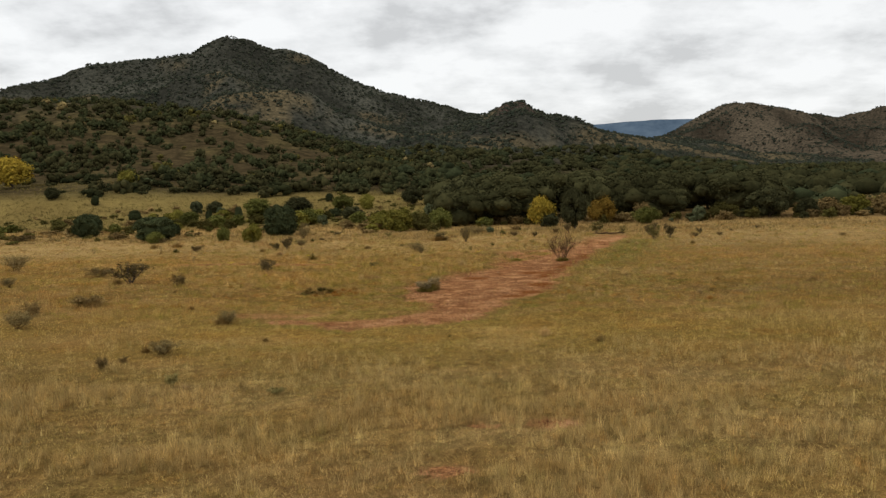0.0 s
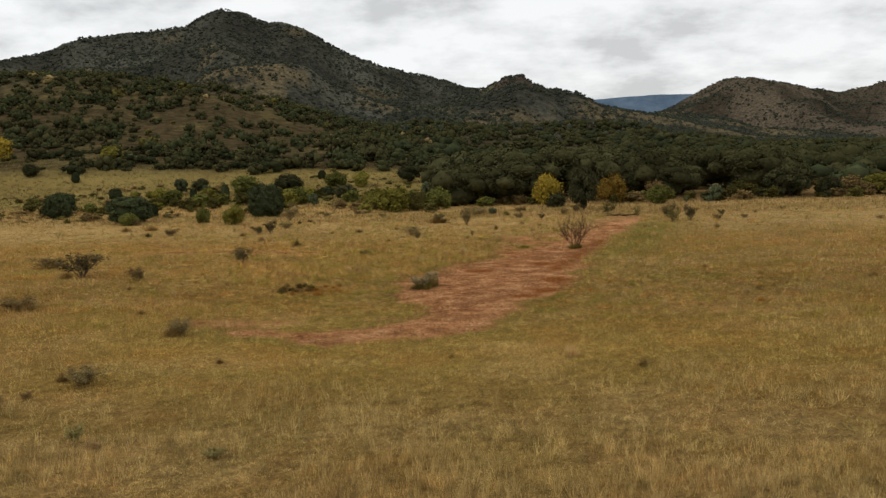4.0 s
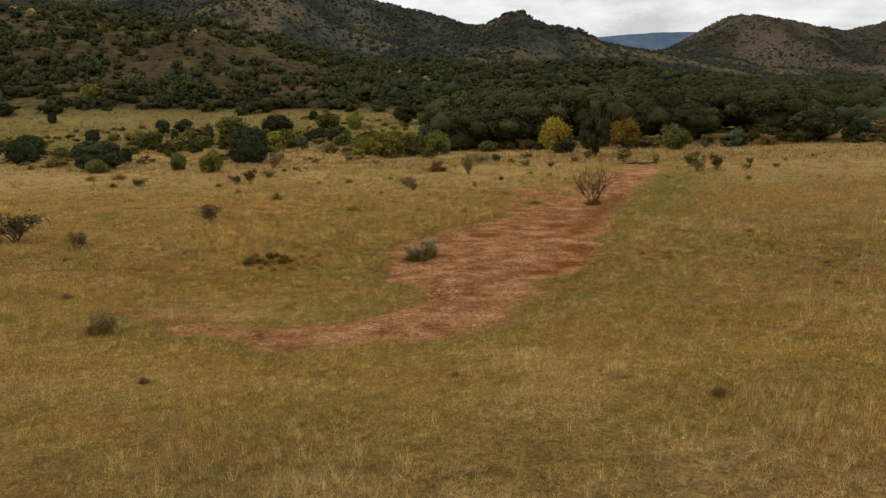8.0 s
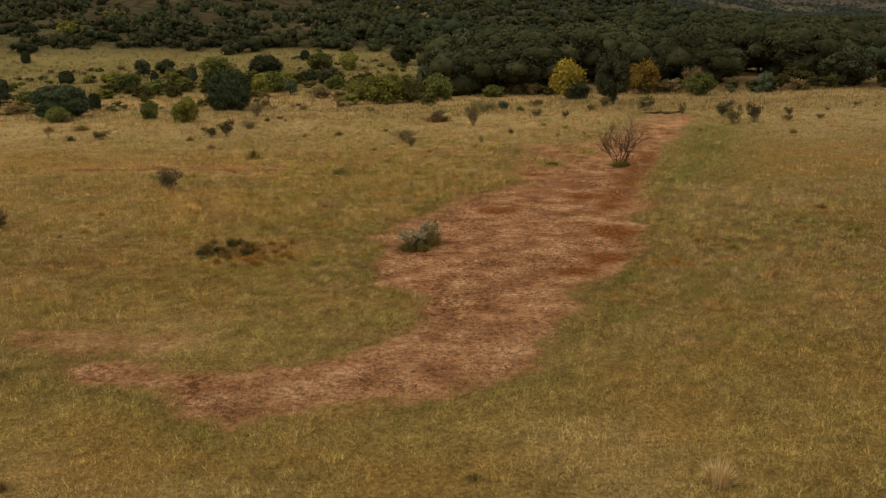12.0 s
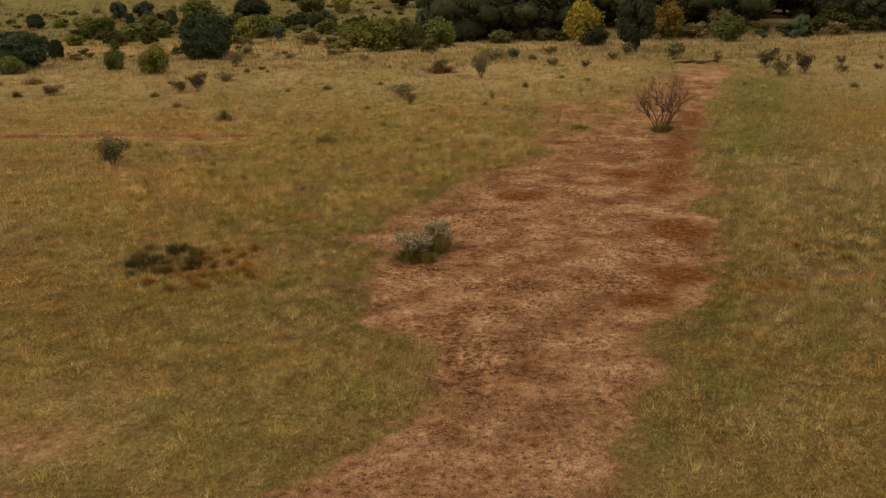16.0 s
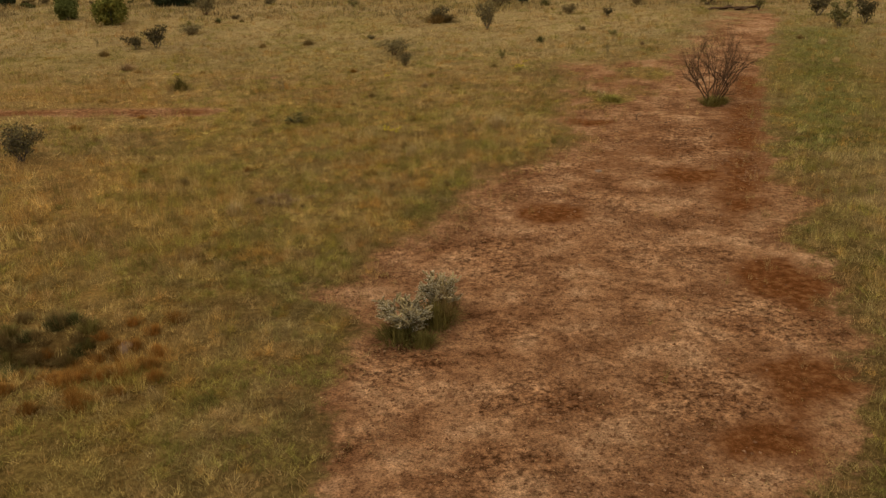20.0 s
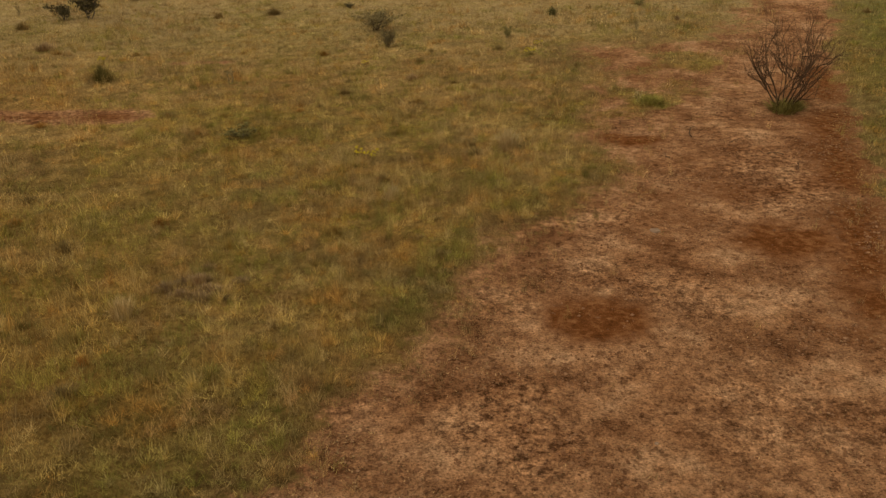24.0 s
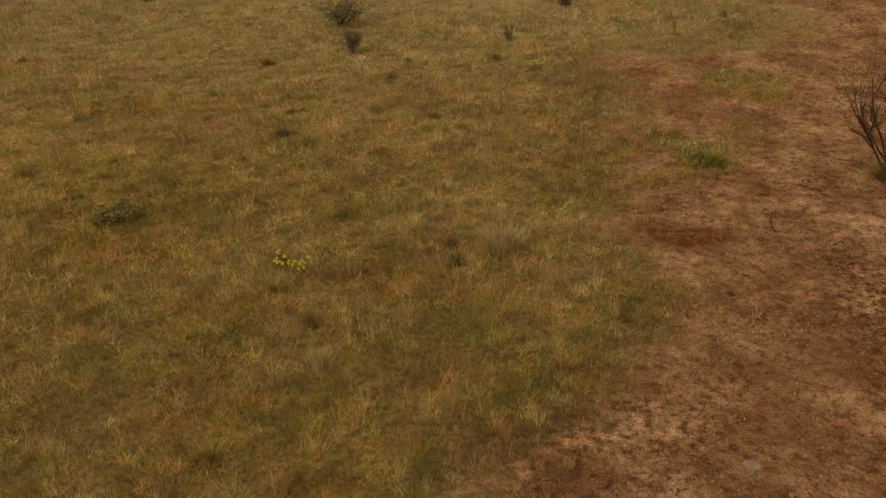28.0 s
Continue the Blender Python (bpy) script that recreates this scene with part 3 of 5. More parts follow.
hillside = sstep(236, 252, py + 0.15 * np.clip(-50 - px, 0, 90) + 12 * (fbm(px / 40, py / 40, 99, 3) - 0.5))
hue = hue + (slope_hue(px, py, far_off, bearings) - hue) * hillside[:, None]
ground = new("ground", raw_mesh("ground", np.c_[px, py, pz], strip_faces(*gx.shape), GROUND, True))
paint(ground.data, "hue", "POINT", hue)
paint(ground.data, "kinds", "POINT", np.c_[bare_at, wet, hillside])
churn = np.zeros(len(px))
for cx, cy, rx, ry in CHURNED:
    churn[close] = np.maximum(churn[close], sstep(0.25, 0.65, bell(px[close], py[close], cx, cy, rx, ry) + 0.8 * (fbm(px[close] / 0.9, py[close] / 0.9, 96, 4) - 0.5)))
churn[close] = np.maximum(churn[close], 0.8 * sstep(0.52, 0.66, fbm(px[close] / 2.2, py[close] / 1.6, 90, 4)))
churn = np.maximum(churn, np.exp(-((beside(px, py, -29, 90.6, -12.4, 92.2) / 1.6) ** 2)) * close)
paint(ground.data, "churn", "POINT", np.repeat(churn[:, None], 3, 1))
tagged(ground, "dry tan and olive grassland with a bare red earth clearing and scrubby hills", "ground", kind="structure")

# ---- grass, in tufts of single blades ----
rng = np.random.default_rng(5)


def sight(x, y):
    """Nearest distance from which the flight sees a place."""
    ahead = np.where(y < 79, 25 - 15 * sstep(16, 79, y), y - 68.5)
    return np.hypot(np.maximum(ahead, np.abs(x - 1) / 0.51), 10)


def tall_share(x, y):
    """Share of long pale bunch grass."""
    band = sstep(0.50, 0.58, fbm(x / 6, y / 2.2, 101, 4)) * (0.35 + 0.65 * sstep(0.42, 0.58, fbm(x / 0.9, y / 0.7, 102, 2)))
    t = 0.025 + 0.13 * sstep(0.55, 0.72, fbm(x / 6, y / 5, 103, 3))
    t = np.maximum(t, (1 - sstep(31, 37, y + 6 * (fbm(x / 6, y / 6, 105) - 0.5) + 5 * sstep(-1, 5, x) * (1 - sstep(11, 16, x)))) * (0.02 + 0.62 * band))
    t = np.maximum(t, 0.20 * sstep(12, 18, x) * band * (1 - sstep(60, 90, y)))
    t = np.maximum(t, (0.05 + 0.22 * sstep(0.56, 0.68, fbm(x / 1.1, y / 1.0, 104, 3))) * sstep(64, 72, y) * (1 - sstep(98, 106, y)))
    t = np.maximum(t, 0.42 * bell(x, y, -11.5, 75, 5.5, 6))
    t = np.maximum(t, 0.30 * bell(x, y, 2.6, 87, 1.6, 1.6))
    return t


BUNCH = 0.23


def tufts(wanted):
    cx, cy = np.meshgrid(np.arange(-75, 80, 1.0), np.arange(8, 146, 1.0))
    cx, cy = cx.ravel(), cy.ravel()
    seen = np.abs(cx - 1) < 0.56 * (cy + 12)
    cx, cy = cx[seen], cy[seen]
    dens = 1 / sight(cx, cy) ** 1.9
    dens *= wanted / dens.sum()
    count = rng.poisson(dens)
    x = np.repeat(cx, count) + rng.random(count.sum())
    y = np.repeat(cy, count) + rng.random(count.sum())
    deep = inset(x, y)
    keep = rng.random(len(x)) > np.where(deep < -2.5, bare(x, y) ** 0.7 * 0.97, np.minimum(bare(x, y) ** 1.5, 0.86 + 0.13 * sstep(0.4, 2.6, deep)))
    keep &= rng.random(len(x)) > 0.20 * np.exp(-(((deep + 0.2) / 0.7) ** 2))
    keep &= rng.random(len(x)) < 0.34 + 0.85 * sstep(0.25, 0.62, fbm(x / 0.30, y / 0.30, 107, 3))
    x, y = x[keep], y[keep]
    ix, iy = np.floor(x / BUNCH), np.floor(y / BUNCH)
    pull = 0.74 * (1 - 0.7 * sstep(40, 70, sight(x, y)))
    x = x + ((ix + 0.15 + 0.7 * cell(ix, iy, 201)) * BUNCH - x) * pull
    y = y + ((iy + 0.15 + 0.7 * cell(ix, iy, 202)) * BUNCH - y) * pull
    return x, y


def blades(x, y, each, tall_kind):
    n = len(x)
    far = sight(x, y)
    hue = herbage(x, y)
    on_earth = bare(x, y)
    size = (0.06 + 0.14 * fbm(x / 3, y / 3, 109, 3)) * (0.75 + 0.5 * rng.random(n)) * (1 - 0.6 * on_earth)
    lean = 0.72
    size = size * (0.72 + 0.56 * fbm(x / 0.55, y / 0.55, 125, 2)) * (0.78 + 0.22 * sstep(50, 66, y))
    # brown under the tall bunches: rusty bases, plus their shade put into the colour
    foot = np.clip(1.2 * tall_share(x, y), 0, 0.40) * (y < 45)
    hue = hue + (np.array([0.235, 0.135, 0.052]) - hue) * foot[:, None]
    if tall_kind:
        size = (0.26 + 0.24 * rng.random(n)) * (0.85 + 0.2 * np.minimum(far / 30, 1.8)) * np.where(y < 40, 1.12, 1.0)
        straw = np.where((y < 42)[:, None], np.array([0.64, 0.48, 0.205]), np.array([0.52, 0.355, 0.135]))
        hue = hue + (straw - hue) * (0.25 + 0.45 * rng.random(n))[:, None]
        lean = 0.28
    odd = rng.random(n)[:, None]
    rusty = sstep(0.54, 0.74, fbm(x / 0.8, y / 0.8, 115, 3) + 0.05 * (y > 55))[:, None] * np.where(y > 53, 0.72, 0.18)[:, None]
    hue = hue + (np.array([0.43, 0.215, 0.050]) - hue) * rusty
    hue = np.where(odd < 0.07, hue * 0.5 + np.array([0.19, 0.090, 0.018]), hue)
    hue = np.where(odd > 0.92, hue * 0.6 + np.array([0.21, 0.145, 0.055]), hue)
    lush = sstep(0.50, 0.68, fbm(x / 1.1 + 5, y / 1.1, 119, 3))[:, None] * 0.62 * (y > 50)[:, None]
    pink = sstep(0.54, 0.66, fbm(x / 0.9 - 8, y / 0.9, 123, 3))[:, None] * 0.68 * (y > 50)[:, None]
    dead = sstep(0.55, 0.66, fbm(x / 1.3 + 17, y / 1.1, 127, 3))[:, None] * 0.6 * (y > 60)[:, None]
    hue = hue + (np.array([0.215, 0.140, 0.062]) - hue) * dead
    hue = hue + (np.array([0.40, 0.245, 0.095]) - hue) * pink
    hue = hue + (np.array([0.232, 0.212, 0.036]) - hue) * lush
    dry = sstep(0.05, 0.5, on_earth)[:, None] * 0.75
    hue = hue + (np.array([0.36, 0.21, 0.085]) - hue) * dry
    # each bunch has its own tone, hue and height
    ix, iy = np.floor(x / BUNCH), np.floor(y / BUNCH)
    own, tint = cell(ix, iy, 203), cell(ix, iy, 204)[:, None]
    strength = (1 - 0.8 * sstep(35, 65, far)) * (0.55 + 0.45 * sstep(54, 66, y))
    hue = hue * (1 + strength * (0.60 * own - 0.26))[:, None]
    hue = np.where(tint < 0.12, hue + (np.array([0.46, 0.325, 0.13]) - hue) * 0.55 * strength[:, None], hue)
    hue = np.where(tint > 0.88, hue + (np.array([0.20, 0.19, 0.035]) - hue) * 0.55 * strength[:, None], hue)
    hue = np.where((tint > 0.80) & (tint < 0.86), hue + (np.array([0.40, 0.185, 0.035]) - hue) * 0.5 * strength[:, None], hue)
    size = size * (1 + strength * (0.7 * cell(ix, iy, 205) - 0.3))
    mot = mottle(x, y)
    hue = hue * (mot * (0.86 + 0.32 * rng.random(n)))[:, None]
    size = size * (0.55 + 0.5 * mot)
    z = land_z(x, y) - 0.05 * on_earth
    spread = (0.030 + 0.0014 * far) * (1.0 if tall_kind else 1.2)
    k = np.repeat(np.arange(n), each)
    m = len(k)
    bx, by = x[k] + rng.normal(0, 1, m) * spread[k], y[k] + rng.normal(0, 1, m) * spread[k]
    turn = rng.random(m) * 2 * np.pi
    w = (0.0028 if tall_kind else 0.0055) * (far[k] / 18) ** 0.95 * (0.7 + 0.6 * rng.random(m))
    h = size[k] * (0.6 + 0.7 * rng.random(m))
    ox, oy = rng.normal(0, lean, m) * h, rng.normal(0, lean, m) * h
    base = z[k] - 0.03
    a = np.c_[bx - np.cos(turn) * w, by - np.sin(turn) * w, base]
    b = np.c_[bx + np.cos(turn) * w, by + np.sin(turn) * w, base]
    c = np.c_[bx + ox, by + oy, base + h]
    verts = np.stack([a, b, c], 1).reshape(-1, 3)
    return verts, np.arange(3 * m).reshape(-1, 3), hue[k]


tx, ty = tufts(330000)
is_tall = rng.random(len(tx)) < tall_share(tx, ty)
for name, some, each, label in (("short_grass", ~is_tall, 9, "short olive and tan grass in ragged tufts"), ("tall_grass", is_tall, 18, "long pale straw-coloured bunch grass, dry and leaning")):
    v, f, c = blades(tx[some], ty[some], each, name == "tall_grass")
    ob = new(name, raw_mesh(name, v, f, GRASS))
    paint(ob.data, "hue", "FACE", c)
    tagged(ob, label, "grass", kind="stuff")

# coarse tufts on the grassy terrace and the strip beyond the field
gx_, gy_ = rng.uniform(-160, 80, 26000), rng.uniform(128, 260, 26000)
ok_ = (rng.random(26000) < 0.25 + 0.75 * fbm(gx_ / 6, gy_ / 6, 113, 3)) & (np.abs(gx_) < 0.56 * (gy_ + 12)) & ((gx_ < 15) | (gy_ < 172))
gx_, gy_ = gx_[ok_], gy_[ok_]
k_ = np.repeat(np.arange(len(gx_)), 7)
m_ = len(k_)
bx_, by_ = gx_[k_] + rng.normal(0, 0.28, m_), gy_[k_] + rng.normal(0, 0.28, m_)
a_, h_ = rng.random(m_) * 6.28, rng.uniform(0.2, 0.6, m_)
z_ = land_z(bx_, by_) - 0.03
v_ = np.stack([np.c_[bx_ - 0.05 * np.cos(a_), by_ - 0.05 * np.sin(a_), z_], np.c_[bx_ + 0.05 * np.cos(a_), by_ + 0.05 * np.sin(a_), z_], np.c_[bx_ + rng.normal(0, 0.12, m_), by_ + rng.normal(0, 0.12, m_), z_ + h_]], 1)
ob = new("terrace_grass", raw_mesh("terrace_grass", v_.reshape(-1, 3), np.arange(3 * m_).reshape(-1, 3), GRASS))
paint(ob.data, "hue", "FACE", (herbage(gx_, gy_) * rng.uniform(0.5, 1.0, len(gx_))[:, None])[k_])
tagged(ob, "yellow-green tufted grass on the terrace below the hill", "grass", kind="stuff")

# ---- straw and dung litter trodden into the bare earth ----
lx_, ly_ = rng.uniform(-12, 22, 300000), rng.uniform(45, 112, 300000)
in_ = inset(lx_, ly_)
damp_at = np.max([bell(lx_, ly_, cx, cy, rx, ry) for cx, cy, rx, ry in WALLOWS], 0)
ok_ = (rng.random(300000) < (1 - sstep(0.15, 0.45, damp_at)) * bare(lx_, ly_) * (0.22 + 0.9 * (1 - sstep(0.3, 3.0, in_))) * sstep(0.34, 0.6, fbm(lx_ / 1.8, ly_ / 1.8, 117, 3))) & (in_ > -1.5)
lx_, ly_ = lx_[ok_][:60000], ly_[ok_][:60000]
m_ = len(lx_)
a_, s_ = rng.random(m_) * 6.28, rng.uniform(0.025, 0.085, m_)
z_ = land_z(lx_, ly_) - 0.035
w_ = 0.006 + 0.010 * rng.random(m_)
v_ = np.stack([np.c_[lx_ - w_ * np.sin(a_), ly_ + w_ * np.cos(a_), z_], np.c_[lx_ + w_ * np.sin(a_), ly_ - w_ * np.cos(a_), z_], np.c_[lx_ + s_ * np.cos(a_), ly_ + s_ * np.sin(a_), z_ + rng.uniform(0.0, 0.035, m_)]], 1)
ob = new("litter", raw_mesh("litter", v_.reshape(-1, 3), np.arange(3 * m_).reshape(-1, 3), GRASS))
paint(ob.data, "hue", "FACE", np.array([0.33, 0.19, 0.082]) * rng.uniform(0.35, 1.3, m_)[:, None])
tagged(ob, "scraps of straw and dry grass on the bare earth", "litter", kind="stuff")

# ---- clods and hoof-turned crumbs on the bare earth ----
cx_, cy_ = rng.uniform(-12, 20, 260000), rng.uniform(45, 105, 260000)
damp_at = np.max([bell(cx_, cy_, cx, cy, rx, ry) for cx, cy, rx, ry in WALLOWS], 0)
ok_ = (rng.random(260000) < (1 - 0.9 * sstep(0.15, 0.45, damp_at)) * bare(cx_, cy_) * sstep(0.3, 0.7, fbm(cx_ / 1.5, cy_ / 1.5, 111, 3)) * 0.9)
cx_, cy_ = cx_[ok_][:60000], cy_[ok_][:60000]
octa = np.array([(1, 0, 0), (0, 1, 0), (-1, 0, 0), (0, -1, 0), (0, 0, 0.8)], float)
octf = np.array([(0, 1, 4), (1, 2, 4), (2, 3, 4), (3, 0, 4)])
cs_ = 0.012 + 0.040 * rng.random(len(cx_)) ** 3
cv_ = octa[None] * cs_[:, None, None] * rng.uniform(0.45, 1.6, (len(cx_), 5, 3)) + np.c_[cx_, cy_, land_z(cx_, cy_) - 0.045][:, None]
cf_ = octf[None] + 5 * np.arange(len(cx_))[:, None, None]
tagged(new("clods", raw_mesh("clods", cv_.reshape(-1, 3), cf_.reshape(-1, 3), CLOD)), "loose red earth clods and crumbs on the bare clearing", "clods", kind="stuff")

# ---- builders for plants ----


def tube(points, radii, sides=5):
    """A tapering stem: vertices and four-cornered faces."""
    p = np.array(points, float)
    d = np.gradient(p, axis=0)
    d /= np.linalg.norm(d, axis=1)[:, None] + 1e-9
    ref = np.where(np.abs(d[:, 2:3]) > 0.9, np.array([[1.0, 0, 0]]), np.array([[0, 0, 1.0]]))
    a = np.cross(d, ref)
    a /= np.linalg.norm(a, axis=1)[:, None] + 1e-9
    b = np.cross(d, a)
    t = np.arange(sides) * 2 * np.pi / sides
    r = np.array(radii, float)[:, None, None]
    v = p[:, None] + r * (a[:, None] * np.cos(t)[None, :, None] + b[:, None] * np.sin(t)[None, :, None])
    i = np.arange(len(p) * sides).reshape(len(p), sides)
    j = np.roll(i, -1, 1)
    f = np.stack([i[:-1], j[:-1], j[1:], i[1:]], -1).reshape(-1, 4)
    return v.reshape(-1, 3), f


def gather(pieces):
    """Joins (vertices, faces) pairs into one pair."""
    vs, fs, at = [], [], 0
    for v, f in pieces:
        vs.append(v)
        fs.append(f + at)
        at += len(v)
    return np.concatenate(vs), np.concatenate(fs)


def part(name, pair, material, parent, label="", smooth=False):
    ob = new(name, raw_mesh(name, pair[0], pair[1], material, smooth))
    ob.parent = parent
    if label:
        tagged(ob, label)
    return ob


def bent(a, b, steps, wobble, r):
    """A wandering line from a to b."""
    a, b = np.array(a, float), np.array(b, float)
    t = np.linspace(0, 1, steps)[:, None]
    p = a + (b - a) * t
    p[1:-1] += r.normal(0, wobble, (steps - 2, 3)) * np.linalg.norm(b - a)
    return p


ICO = bmesh.new()
bmesh.ops.create_icosphere(ICO, subdivisions=1, radius=1)
ICO_V = np.array([v.co for v in ICO.verts])
ICO_F = np.array([[v.index for v in f.verts] for f in ICO.faces])
ICO.free()
ICO = bmesh.new()
bmesh.ops.create_icosphere(ICO, subdivisions=2, radius=1)
ICO2_V = np.array([v.co for v in ICO.verts])
ICO2_F = np.array([[v.index for v in f.verts] for f in ICO.faces])
ICO.free()


OCT_V = np.array([(1, 0, 0), (0, 1, 0), (-1, 0, 0), (0, -1, 0), (0, 0, 1), (0.6, 0.6, 0.6), (-0.6, 0.6, 0.5), (0, -0.7, 0.7)], float)
OCT_F = np.array([(0, 1, 5), (1, 4, 5), (4, 0, 5), (1, 2, 6), (2, 4, 6), (4, 1, 6), (2, 3, 4), (3, 0, 7), (0, 4, 7), (4, 3, 7)])


def leaves_on(centers, radii, count, size, r, droop=0.0, outer=1.08):
    """Small leaf sprays on the outside of lumps."""
    k = r.integers(0, len(centers), count)
    d = r.normal(0, 1, (count, 3))
    d /= np.linalg.norm(d, axis=1)[:, None]
    p = centers[k] + d * radii[k][:, None] * r.uniform(0.62, outer, count)[:, None]
    face = d + r.normal(0, 0.42, (count, 3)) + np.array([0, 0, 0.25])
    a = np.cross(face, r.normal(0, 1, (count, 3)))
    a /= np.linalg.norm(a, axis=1)[:, None] + 1e-9
    b = np.cross(face, a)
    b /= np.linalg.norm(b, axis=1)[:, None] + 1e-9
    s = size * r.uniform(0.6, 1.5, count)[:, None]
    v = np.stack([p - b * s * 0.5, p + b * s * 0.5, p + a * s * 1.4 - np.array([0, 0, droop]) * s], 1).reshape(-1, 3)
    return v, np.arange(3 * count).reshape(-1, 3)


def crown(seed, lumps, leaves, leaf, low=0.16, cone=0.0, core=0.80, dome=False, big=1.0):
    """A crown 1 wide and 1 high, from z = low to 1, made of leafy lumps with an uneven outline."""
    r = np.random.default_rng(seed)
    c, rad = [], []
    while len(c) < lumps:
        q = r.uniform(-1, 1, 3)
        if np.linalg.norm(q) > 1:
            continue
        if dome:
            q = q / np.linalg.norm(q) * r.uniform(0.80, 0.92)
            q = np.sign(q) * np.abs(q) ** np.array([0.94, 0.94, 0.72])
        h = 0.5 + 0.5 * q[2]
        w = (1 - cone * h) * (1.0 - 0.25 * max(0, 0.3 - h))
        size = big * (r.uniform(0.085, 0.12) if dome else r.uniform(0.10, 0.21)) * (1 - 0.35 * cone * h)
        c.append((q[0] * 0.5 * w * 0.88, q[1] * 0.5 * w * 0.88, low + (1 - low) * (0.12 + 0.78 * h)))
        rad.append(size)
    c, rad = np.array(c), np.array(rad)
    cores = [(ICO2_V * (0.385, 0.385, 0.43) * (1 + 0.05 * r.uniform(-1, 1, (len(ICO2_V), 1))) + (0, 0, 0.40), ICO2_F)] if dome else []
    for p, s in zip(c, rad):
        cores.append((ICO_V * s * core * (1 + 0.35 * r.uniform(-1, 1, (len(ICO_V), 1))) + p, ICO_F))
    return gather(cores + [leaves_on(c, rad, leaves, leaf, r, 0.0, 1.08 if core > 0.45 else 1.4)])


def wood_of(seed, limbs, low=0.2, thick=0.035):
    """Trunk and limbs of a tree 1 high."""
    r = np.random.default_rng(seed + 900)
    trunk = tube(bent((0, 0, -0.05), (r.uniform(-0.04, 0.04), r.uniform(-0.04, 0.04), 0.62), 6, 0.02, r), np.linspace(thick, thick * 0.35, 6), 7)
    out = []
    for k in range(limbs):
        a = k * 2 * np.pi / limbs + r.uniform(-0.4, 0.4)
        z = r.uniform(low * 0.6, 0.42)
        out.append(tube(bent((0, 0, z), (0.30 * np.cos(a), 0.30 * np.sin(a), z + r.uniform(0.15, 0.35)), 5, 0.04, r), np.linspace(thick * 0.5, thick * 0.12, 5), 5))
    return trunk, out


def plant_tree(name, seed, material, lumps=18, leaves=1700, leaf=0.055, low=0.10, cone=0.0, limbs=4, thick=0.035, core=0.80, dome=False, big=1.0):
    """A tree or large bush of unit size, kept as the pattern for its kind."""
    root = new(name)
    trunk, arms = wood_of(seed, limbs, low, thick)
    part("trunk", trunk, BARK, root, "", True)
    for arm in arms:
        part("limb", arm, BARK, root, "", True)
    part("crown", crown(seed, lumps, leaves, leaf, low, cone, core, dome, big), material, root, "", True)
    return root


USED = set()


def put(pattern, x, y, w, h, label, category, group="", turn=None, sink=0.0):
    """Stands a copy of a pattern on the ground, w metres wide and h high. The first use takes the pattern itself."""
    turn = rng.uniform(0, 360) if turn is None else turn
    m = pose(x, y, height(x, y) - 0.04 - sink, 0, 0, turn) @ Matrix.Diagonal((w, w, h, 1))
    if pattern in USED:
        ob = copy_thing(pattern, Matrix.Identity(4))
        ob.matrix_basis = m
    else:
        USED.add(pattern)
        ob = pattern
        ob.matrix_basis = m
    return tagged(ob, label, category, group)


# ---- trees and bushes at the far edge of the field ----
juniper_a = plant_tree("juniper", 1, JUNIPER, 130, 18000, 0.026, -0.14, 0.12, 4, 0.04, 0.5, True)
juniper_b = plant_tree("juniper", 2, JUNIPER, 100, 9000, 0.037, -0.14, 0.30, 4, 0.04, 0.5, True)
juniper_c = plant_tree("juniper", 3, JUNIPER, 130, 18000, 0.026, -0.16, 0.0, 4, 0.04, 0.5, True)
oak_a = plant_tree("oak_tree", 4, OAK, 58, 9000, 0.038, 0.04, 0.05, 5, 0.035, 0.55)
oak_b = plant_tree("oak_tree", 5, OAK, 66, 10000, 0.036, -0.04, -0.05, 5, 0.035, 0.55)
oak_c = plant_tree("oak_tree", 6, OAK, 48, 8500, 0.04, -0.08, 0.1, 4, 0.035, 0.55)
green_a = plant_tree("green_bush", 7, BRIGHT, 40, 6500, 0.046, -0.08, 0.1, 4, 0.03, 0.34)
green_b = plant_tree("green_bush", 8, BRIGHT, 46, 7000, 0.044, -0.08, 0.0, 4, 0.03, 0.34)
yellow_a = plant_tree("cottonwood", 9, YELLOW, 36, 6000, 0.042, 0.06, 0.1, 4, 0.03, 0.32)
orange_a = plant_tree("cottonwood", 10, ORANGE, 32, 5500, 0.042, 0.04, 0.0, 4, 0.03, 0.32)
teal_a = plant_tree("blue_green_bush", 11, TEAL, 24, 4200, 0.05, -0.08, 0.1, 3, 0.03, 0.5)
brown_a = plant_tree("dry_bush", 12, BROWNISH, 26, 3600, 0.045, -0.10, 0.0, 4, 0.03, 0.4)
drab_a = plant_tree("drab_bush", 13, DRABGREEN, 34, 5200, 0.046, -0.08, 0.0, 4, 0.03, 0.34)

lime_a = plant_tree("green_bush", 14, LIME, 44, 6500, 0.044, -0.08, 0.0, 4, 0.03, 0.34)
lime_b = plant_tree("green_bush", 15, LIME, 36, 5600, 0.048, -0.08, 0.15, 4, 0.03, 0.34)

put(juniper_c, -64.4, 148.8, 5.6, 4.2, "dense dark green round juniper at the field's edge", "tree", "junipers")
put(juniper_a, -69.0, 160.5, 5.6, 4.4, "dark green juniper beside another, low and round", "tree", "junipers")
put(juniper_c, -46.4, 132.2, 7.0, 4.5, "broad dark green juniper with ragged top", "tree", "junipers")
put(juniper_b, -46.5, 143.0, 2.2, 2.6, "small dark juniper beside a broad one", "tree", "junipers")
